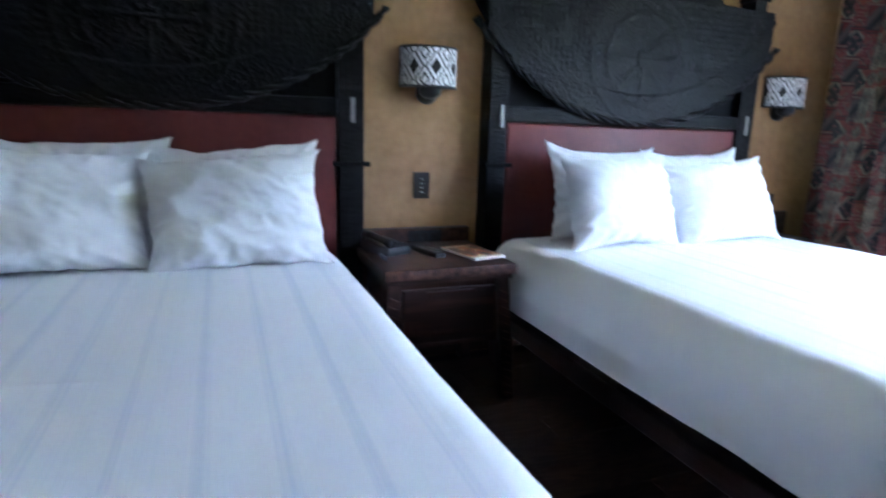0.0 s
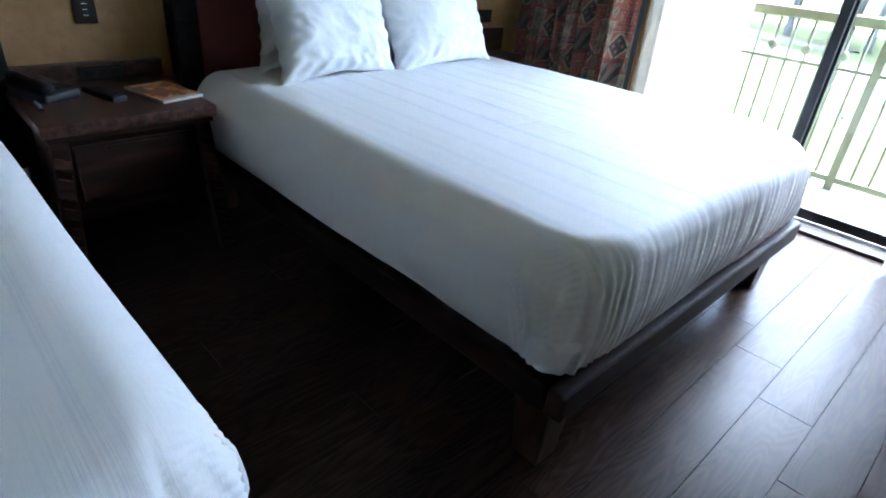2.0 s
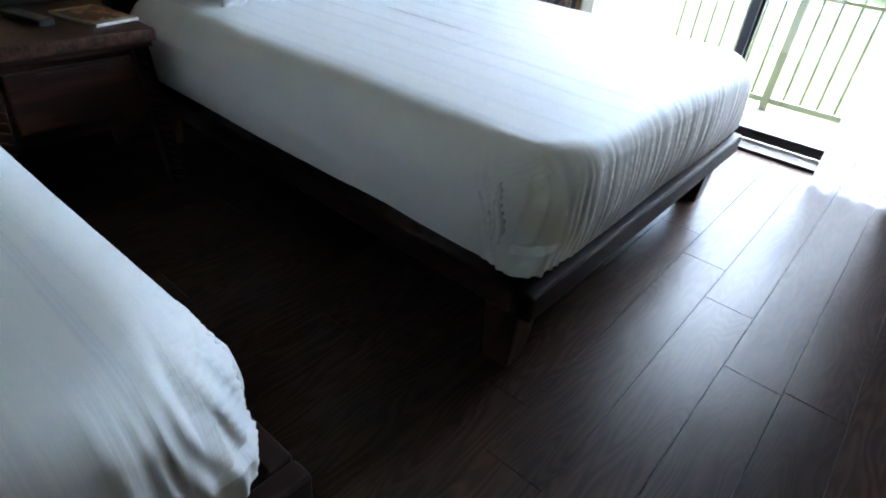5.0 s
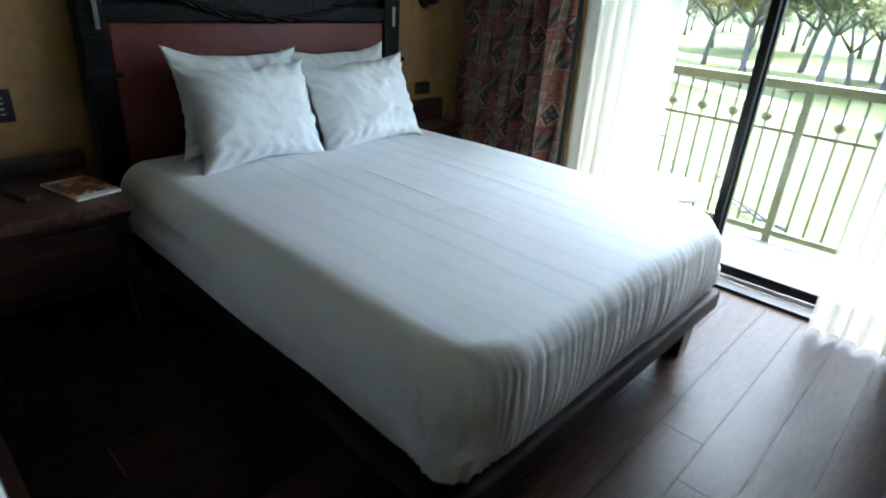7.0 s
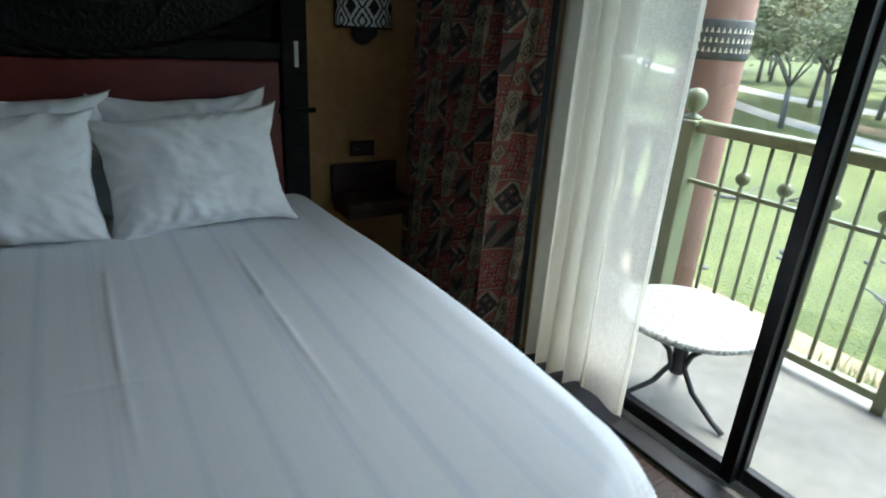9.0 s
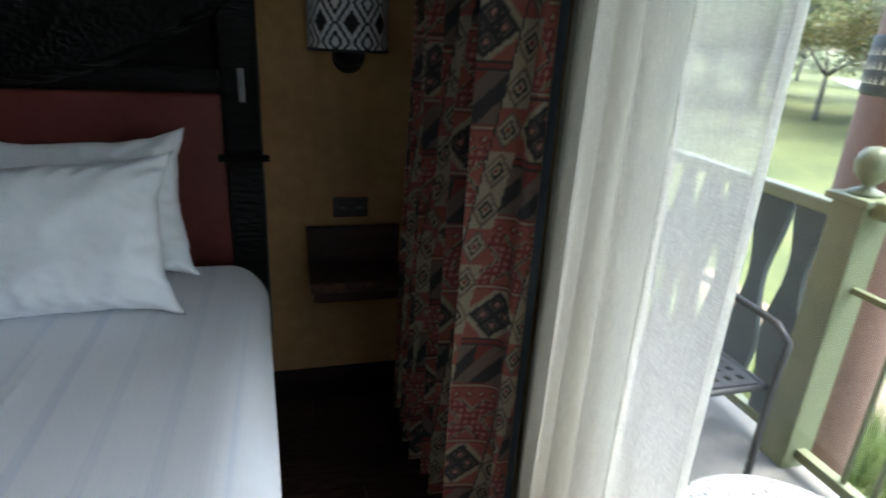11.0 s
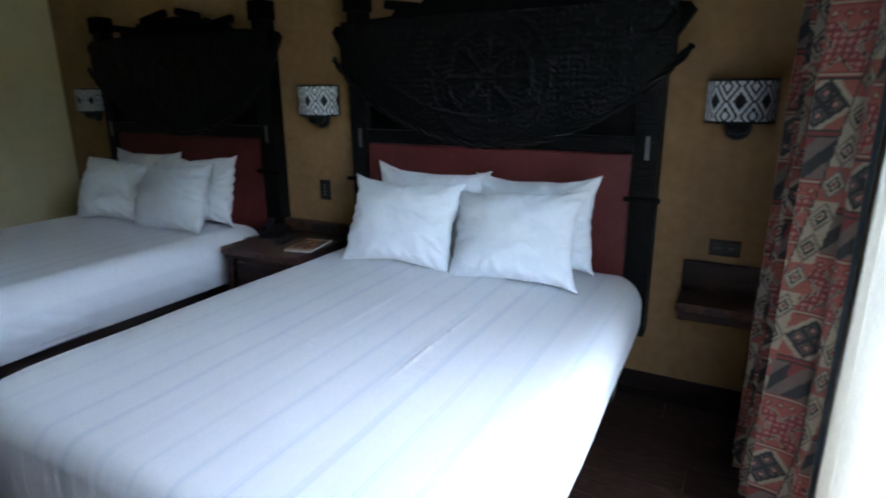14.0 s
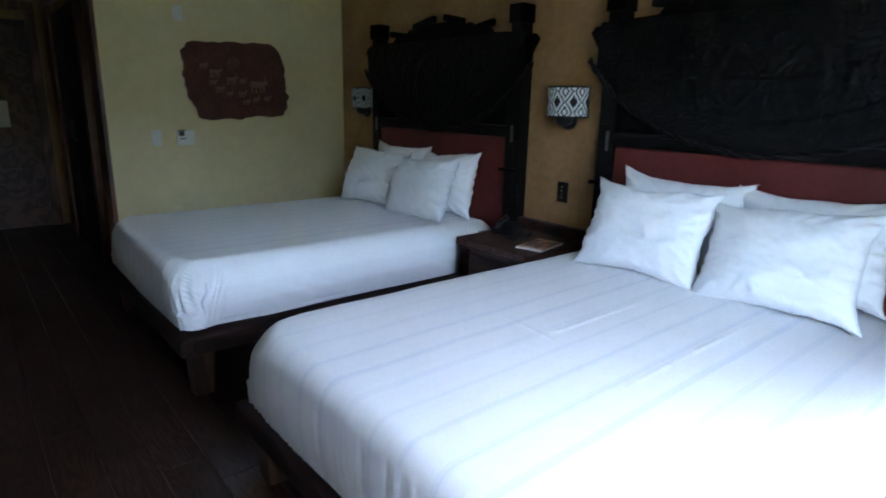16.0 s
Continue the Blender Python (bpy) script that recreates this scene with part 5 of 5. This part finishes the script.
col = thing("round_column", "round terracotta column with a dark patterned band", "column", (3.95, -0.33, -1.6))
part("shaft", lathe([(0.185, 0.0), (0.18, 2.0), (0.175, 4.6)], 36), M_TERRACOTTA, col, smooth=True)
part("band", lathe([(0.181, 2.80), (0.187, 2.81), (0.187, 3.0), (0.181, 3.01)], 36), M_BAND, col, "dark band with small light triangles", True)
tri = bmesh.new()
for k in range(40):
    a = 2 * math.pi * k / 40
    for zz in (2.84, 2.89, 2.94):
        c, s = math.cos(a), math.sin(a)
        w = 0.009
        vs = [tri.verts.new((0.1885 * c - w * s, 0.1885 * s + w * c, zz)), tri.verts.new((0.1885 * c + w * s, 0.1885 * s - w * c, zz)), tri.verts.new((0.1885 * c, 0.1885 * s, zz + 0.03))]
        tri.faces.new(vs)
part("band_triangles", tri, M_CREAM, col)

tb = thing("bistro_table", "round white speckled stone bistro table on balcony", "table", (2.74, -1.3, BZ))
tb.scale = (1.0, 1.0, 0.85)
part("tabletop", lathe([(0.001, 0.466), (0.25, 0.466), (0.276, 0.472), (0.28, 0.484), (0.276, 0.496), (0.265, 0.5), (0.001, 0.5)], 48), M_TERRAZZO, tb, "white speckled stone top", True)
part("hub", lathe([(0.03, 0.18), (0.035, 0.2), (0.03, 0.3), (0.06, 0.465)], 14), M_IRON, tb, smooth=True)
for k in range(3):
    a = 2 * math.pi * k / 3 + 0.5
    part("leg", tube([(r * math.cos(a), r * math.sin(a), z) for r, z in ((0.2, 0.465), (0.14, 0.42), (0.05, 0.3), (0.03, 0.22), (0.09, 0.12), (0.2, 0.04), (0.25, 0.014))], 0.012, 8), M_IRON, tb, "curved scroll leg", True)

ch = thing("patio_chair", "charcoal metal patio chair with perforated seat on balcony", "chair", (3.0, -0.44, BZ))
seat = bmesh.new()
for i in range(9):
    for z in (0,):
        box((-0.22 + i * 0.051, -0.22, 0.40), (-0.22 + i * 0.051 + 0.03, 0.2, 0.408), 0, bm=seat)
for j in range(8):
    box((-0.22, -0.22 + j * 0.055, 0.4005), (0.218, -0.22 + j * 0.055 + 0.03, 0.4075), 0, bm=seat)
part("seat", seat, M_IRON, ch, "perforated woven-look seat")
part("seat_frame", tube([(-0.235, -0.235, 0.4), (0.235, -0.235, 0.4), (0.235, 0.22, 0.4), (-0.235, 0.22, 0.4), (-0.235, -0.235, 0.4)], 0.012, 8), M_IRON, ch, smooth=True)
for k in range(8):
    x = -0.2 + k * 0.057
    part("back_slat", tube([(x, 0.21, 0.41), (x, 0.25, 0.6), (x, 0.3, 0.82)], 0.008, 6), M_IRON, ch, smooth=True)
part("back_top", tube([(-0.235, 0.22, 0.4), (-0.235, 0.26, 0.62), (-0.2, 0.305, 0.83), (0, 0.315, 0.87), (0.2, 0.305, 0.83), (0.235, 0.26, 0.62), (0.235, 0.22, 0.4)], 0.013, 8), M_IRON, ch, smooth=True)
for x in (-0.25, 0.25):
    part("arm", tube([(x, 0.26, 0.62), (x, 0.05, 0.63), (x, -0.2, 0.62), (x, -0.26, 0.58), (x, -0.25, 0.4), (x, -0.25, 0.0)], 0.014, 8), M_IRON, ch, "rounded metal arm", True)
    part("rear_leg", tube([(x * 0.93, 0.22, 0.4), (x * 0.97, 0.26, 0.0)], 0.013, 8), M_IRON, ch, smooth=True)

# ---- grounds ----
GZ = -1.6
nx, ny = 90, 110
gx = np.concatenate([np.linspace(-60, 3, 8), 3.4 + (np.linspace(0, 1, nx) ** 2.6) * 900])
gy = np.linspace(-1, 1, ny)
gy = np.sign(gy) * np.abs(gy) ** 2.2 * 900
GX, GY = np.meshgrid(gx, gy)
GH = GZ + np.clip((GX - 4) / 20, 0, 1) * (0.25 * bumps(GX, GY, 77, 0.06, 2))
cloth("ground", np.stack([GX, GY, GH], -1), M_GRASS, None, None)
tagged(bpy.data.objects["ground"], "green and straw lawn stretching to distance", "ground", kind="structure")


def height(x, y):
    k = min(1, max(0, (x - 4) / 20))
    return GZ + k * 0.25 * float(bumps(np.array([[x]]), np.array([[y]]), 77, 0.06, 2)[0, 0])


def ribbon(name, pts, width, material, label, category, lift):
    pts = [Vector((x, y, 0)) for x, y in pts]
    fine = []
    for i in range(len(pts) - 1):
        a, b, c, d = pts[max(i - 1, 0)], pts[i], pts[i + 1], pts[min(i + 2, len(pts) - 1)]
        for k in range(14):
            s = k / 14
            fine.append(0.5 * ((2 * b) + (c - a) * s + (2 * a - 5 * b + 4 * c - d) * s * s + (3 * b - a - 3 * c + d) * s ** 3))
    rows = []
    for i, p in enumerate(fine):
        d = (fine[min(i + 1, len(fine) - 1)] - fine[max(i - 1, 0)]).normalized()
        nrm = Vector((-d.y, d.x, 0))
        rows.append([(*(p + nrm * width * k).xy, height(*(p + nrm * width * k).xy) + lift - (0.08 if abs(k) > 0.45 else 0)) for k in (-0.5, -0.42, 0, 0.42, 0.5)])
    ob = cloth(name, np.array(rows), material)
    return tagged(ob, label, category, kind="structure")


ribbon("path", ((14, -30), (15, -12), (17.5, -2), (22, 6), (30, 16), (44, 30)), 1.3, M_PATH, "pale concrete footpath winding over the lawn", "path", 0.06)
ribbon("path_far", ((30, -60), (31, -20), (33, 0), (38, 20), (60, 50)), 2.2, M_PATH, "far pale concrete path under trees", "path", 0.08)
ribbon("sand_patch", ((24, 3), (25, 5.5), (27, 9)), 1.6, M_SAND, "bare sandy patch in the lawn", "soil", 0.06)
ribbon("soil_strip", ((6.4, -8), (6.5, -3.5), (6.6, -0.6), (7.0, 4.5)), 0.8, M_SAND, "strip of bare sandy soil below the balcony", "soil", 0.03)


def tree_mesh(seed, height_m, spread, leaf):
    """A leaning oak: tapered trunk, crooked limbs, a thin uneven crown of small leaf clumps."""
    rnd = random.Random(seed)
    trunk = bmesh.new()
    ends = []
    lean = rnd.uniform(-0.25, 0.25), rnd.uniform(-0.25, 0.25)
    fork = height_m * rnd.uniform(0.2, 0.3)
    base = [(0, 0, -0.15), (lean[0] * 0.3, lean[1] * 0.3, fork * 0.4), (lean[0] * 0.9, lean[1] * 0.9, fork)]
    tube(base, [0.115 * height_m / 6, 0.09 * height_m / 6, 0.075 * height_m / 6], 8, trunk)
    for k in range(rnd.randint(4, 5)):
        a = 2 * math.pi * (k + rnd.uniform(-0.3, 0.3)) / 4.5
        p = Vector(base[-1])
        pts, rad = [p.copy()], [0.055 * height_m / 6]
        d = Vector((math.cos(a) * 0.8, math.sin(a) * 0.8, rnd.uniform(0.5, 1.0))).normalized()
        for i in range(4):
            d = (d + Vector((rnd.uniform(-0.4, 0.4), rnd.uniform(-0.4, 0.4), rnd.uniform(-0.1, 0.35)))).normalized()
            p = p + d * spread * 0.27
            pts.append(p.copy())
            rad.append(rad[-1] * 0.66)
            if i > 0:
                ends.append(p.copy())
                q = p + Vector((rnd.uniform(-1, 1), rnd.uniform(-1, 1), rnd.uniform(0.0, 0.8))) * spread * 0.2
                tube([p, (p + q) / 2 + Vector((0, 0, 0.08)), q], [rad[-1] * 0.7, rad[-1] * 0.5, rad[-1] * 0.25], 5, trunk)
                ends.append(q)
        tube(pts, rad, 6, trunk)
    verts, faces = [], []
    for e in ends:
        for c in range(rnd.randint(5, 8)):
            cc = e + Vector((rnd.gauss(0, 0.3), rnd.gauss(0, 0.3), rnd.gauss(0.1, 0.2))) * spread * 0.32
            for q in range(rnd.randint(24, 38)):
                pos = cc + Vector((rnd.gauss(0, 0.26), rnd.gauss(0, 0.26), rnd.gauss(0, 0.17)))
                t = Vector((rnd.uniform(-1, 1), rnd.uniform(-1, 1), rnd.uniform(-0.7, 0.7))).normalized()
                s = t.orthogonal().normalized()
                L, Wd = rnd.uniform(0.07, 0.13), rnd.uniform(0.03, 0.055)
                i0 = len(verts)
                verts += [tuple(pos - t * L), tuple(pos + s * Wd), tuple(pos + t * L), tuple(pos - s * Wd)]
                faces.append((i0, i0 + 1, i0 + 2, i0 + 3))
    me = bpy.data.meshes.new("crown")
    me.from_pydata(verts, [], faces)
    me.materials.append(leaf)
    return trunk, me


def tree(seed, height_m, spread, leaf, at, label):
    t = thing("tree", label, "tree", at, "park trees")
    trunk, me = tree_mesh(seed, height_m, spread, leaf)
    part("trunk", trunk, M_BARK, t, "grey crooked trunk and limbs", True)
    cr = new("crown", me)
    cr.parent = t
    return t


rnd = random.Random(42)
protos = [tree(3, 6.0, 3.4, M_LEAF, (22.0, 8.6, height(22.0, 8.6)), "spreading oak with thin green crown on the lawn"),
          tree(8, 6.5, 3.6, M_LEAF, (27.0, 2.0, height(27.0, 2.0)), "leaning oak with airy green crown on the lawn"),
          tree(14, 5.5, 3.2, M_LEAF_WARM, (19.0, -1.5, height(19.0, -1.5)), "oak with yellowish young leaves on the lawn"),
          tree(21, 6.2, 3.6, M_LEAF, (24.0, 14.0, height(24.0, 14.0)), "crooked oak with sparse green crown on the lawn")]
spots = []
while len(spots) < 128:
    d, a = rnd.uniform(18, 75), math.radians(rnd.uniform(-38, 62))
    x, y = 3 + d * math.cos(a), -1.5 + d * math.sin(a)
    if all(math.hypot(x - p, y - q) > 2.3 for p, q in spots) and d > 18 + 6 * abs(math.sin(a * 3)):
        spots.append((x, y))
for i, (x, y) in enumerate(spots):
    copy_thing(protos[i % 4], pose(x, y, height(x, y), 0, 0, rnd.uniform(0, 360)) @ Matrix.Scale(rnd.uniform(1.0, 1.5), 4))

# far wood behind the park, a dense band of foliage
verts, faces = [], []
for k in range(9000):
    a = math.radians(rnd.uniform(-60, 80))
    d = rnd.uniform(95, 125)
    z = GZ + abs(rnd.gauss(0, 1)) * 2.6 + 0.4
    p = Vector((3 + d * math.cos(a), d * math.sin(a), min(z, GZ + 7)))
    t = Vector((rnd.uniform(-1, 1), rnd.uniform(-1, 1), rnd.uniform(-1, 1))).normalized()
    s = t.orthogonal().normalized()
    i0 = len(verts)
    verts += [tuple(p - t * 0.8), tuple(p + s * 0.5), tuple(p + t * 0.8), tuple(p - s * 0.5)]
    faces.append((i0, i0 + 1, i0 + 2, i0 + 3))
me = bpy.data.meshes.new("far_wood")
me.from_pydata(verts, [], faces)
me.materials.append(M_LEAF)
tagged(new("far_wood", me), "distant band of green woodland", "woods", kind="stuff")

# grass tufts below the railing
verts, faces = [], []
for k in range(5200):
    if k < 2200:
        c = rnd.choice(((5.75, 0.5), (5.95, 0.0), (5.7, -0.4), (6.05, 0.9), (5.8, 1.3), (6.0, -0.9), (5.6, -1.6)))
        x, y, hgt = rnd.gauss(c[0], 0.13), rnd.gauss(c[1], 0.16), rnd.uniform(0.18, 0.42)
    else:
        x, y, hgt = 4.0 + rnd.random() ** 2 * 12, rnd.uniform(-9, 8), rnd.uniform(0.03, 0.09)
    a = rnd.uniform(0, 6.28)
    lean = rnd.uniform(0.1, 0.5) * hgt
    w = 0.005 if hgt > 0.2 else 0.004
    c, s = math.cos(a), math.sin(a)
    z = height(x, y)
    i0 = len(verts)
    verts += [(x - s * w, y + c * w, z - 0.01), (x + s * w, y - c * w, z - 0.01), (x + c * lean * 0.4 + s * w, y + s * lean * 0.4 - c * w, z + hgt * 0.65), (x + c * lean * 0.4 - s * w, y + s * lean * 0.4 + c * w, z + hgt * 0.65), (x + c * lean, y + s * lean, z + hgt)]
    faces += [(i0, i0 + 1, i0 + 2, i0 + 3), (i0 + 3, i0 + 2, i0 + 4)]
me = bpy.data.meshes.new("grass")
me.from_pydata(verts, [], faces)
me.materials.append(M_BLADES)
tagged(new("grass", me), "tall green grass tufts below the balcony", "grass", kind="stuff")

# fallen branches and stones on the lawn
for k, (x, y, L, a) in enumerate(((9.5, 1.2, 1.6, 20), (11.5, 3.0, 2.0, -35), (8.2, -0.6, 1.2, 60), (13.0, 0.2, 1.5, 10))):
    t = thing("fallen_branch", "bare grey fallen branch on the grass", "branch", (x, y, height(x, y)), "fallen branches")
    r2 = random.Random(k)
    pts = [(-L / 2 + L * i / 7, r2.uniform(-0.12, 0.12), 0.05 + r2.uniform(-0.02, 0.1)) for i in range(8)]
    part("limb", tube(pts, [0.045 - 0.0045 * i for i in range(8)], 7), M_BARK, t, smooth=True, at=pose(0, 0, 0, 0, 0, a))
    for j in (2, 4, 5):
        p = Vector(pts[j])
        part("twig", tube([p, p + Vector((0.2, 0.15 * (-1) ** j, 0.12)), p + Vector((0.45, 0.3 * (-1) ** j, 0.2))], [0.03, 0.02, 0.008], 5), M_BARK, t, at=pose(0, 0, 0, 0, 0, a))
for k in range(9):
    x, y, s = rnd.uniform(7.5, 10.5), rnd.uniform(-2.5, 4.5), rnd.uniform(0.04, 0.08)
    bm = bmesh.new()
    bmesh.ops.create_icosphere(bm, subdivisions=2, radius=s)
    for v in bm.verts:
        v.co *= 1 + 0.35 * noise.noise(v.co * 6 + Vector((k, 0, 0)))
        v.co.z *= 0.55
    st = part("rock", bm, M_STONE)
    st.location = (x, y, height(x, y) + s * 0.2)
    tagged(st, "pale weathered rock lying on the lawn", "rock", "lawn rocks")

# ---- floor planks, last ----
floor = tagged(part("floor", box((HALL_W - 0.15, Y_SOUTH - 0.15, -0.1), (X_EAST - 0.06, 0.0, -0.006)), M_FLOORBASE), "dark brown oak plank floor with fine joints", "floor", kind="structure")
rnd = random.Random(7)
plank_meshes = {}
W = 0.158


def plank(x0, x1, y0):
    L = round(x1 - x0, 3)
    if L < 0.04:
        return
    if L not in plank_meshes:
        bm = box((0.0003, 0.0003, -0.0058), (L - 0.0003, W - 0.0003, 0.0))
        for v in bm.verts:
            if v.co.z > -0.003:
                v.co.x += 0.0007 if v.co.x < L / 2 else -0.0007
                v.co.y += 0.0007 if v.co.y < W / 2 else -0.0007
        plank_meshes[L] = part("plank", bm, M_FLOOR, floor)
        plank_meshes[L].matrix_basis = pose(x0, y0, 0)
    else:
        share("plank", plank_meshes[L], floor, pose(x0, y0, 0))


row = 0
y = -2.306 + 15 * W
while y > Y_SOUTH:
    y -= W
    row += 1
    if y + W > 0.001:
        continue
    west = HALL_W if HALL_S + 0.02 < y + W / 2 < HALL_N else X_WEST
    x = X_EAST - 0.062 - (0.2 + 0.137 * ((row * 5) % 8))
    if abs(y + 2.306) < 0.01:
        x = 1.03
    if abs(y + 2.464) < 0.01:
        x = 0.82
    if abs(y + 2.622) < 0.01:
        x = 0.535
    plank(x, X_EAST - 0.062, y)
    while x > west + 1e-3:
        x1 = x
        x = max(west, x - 1.2)
        plank(x, x1, y)
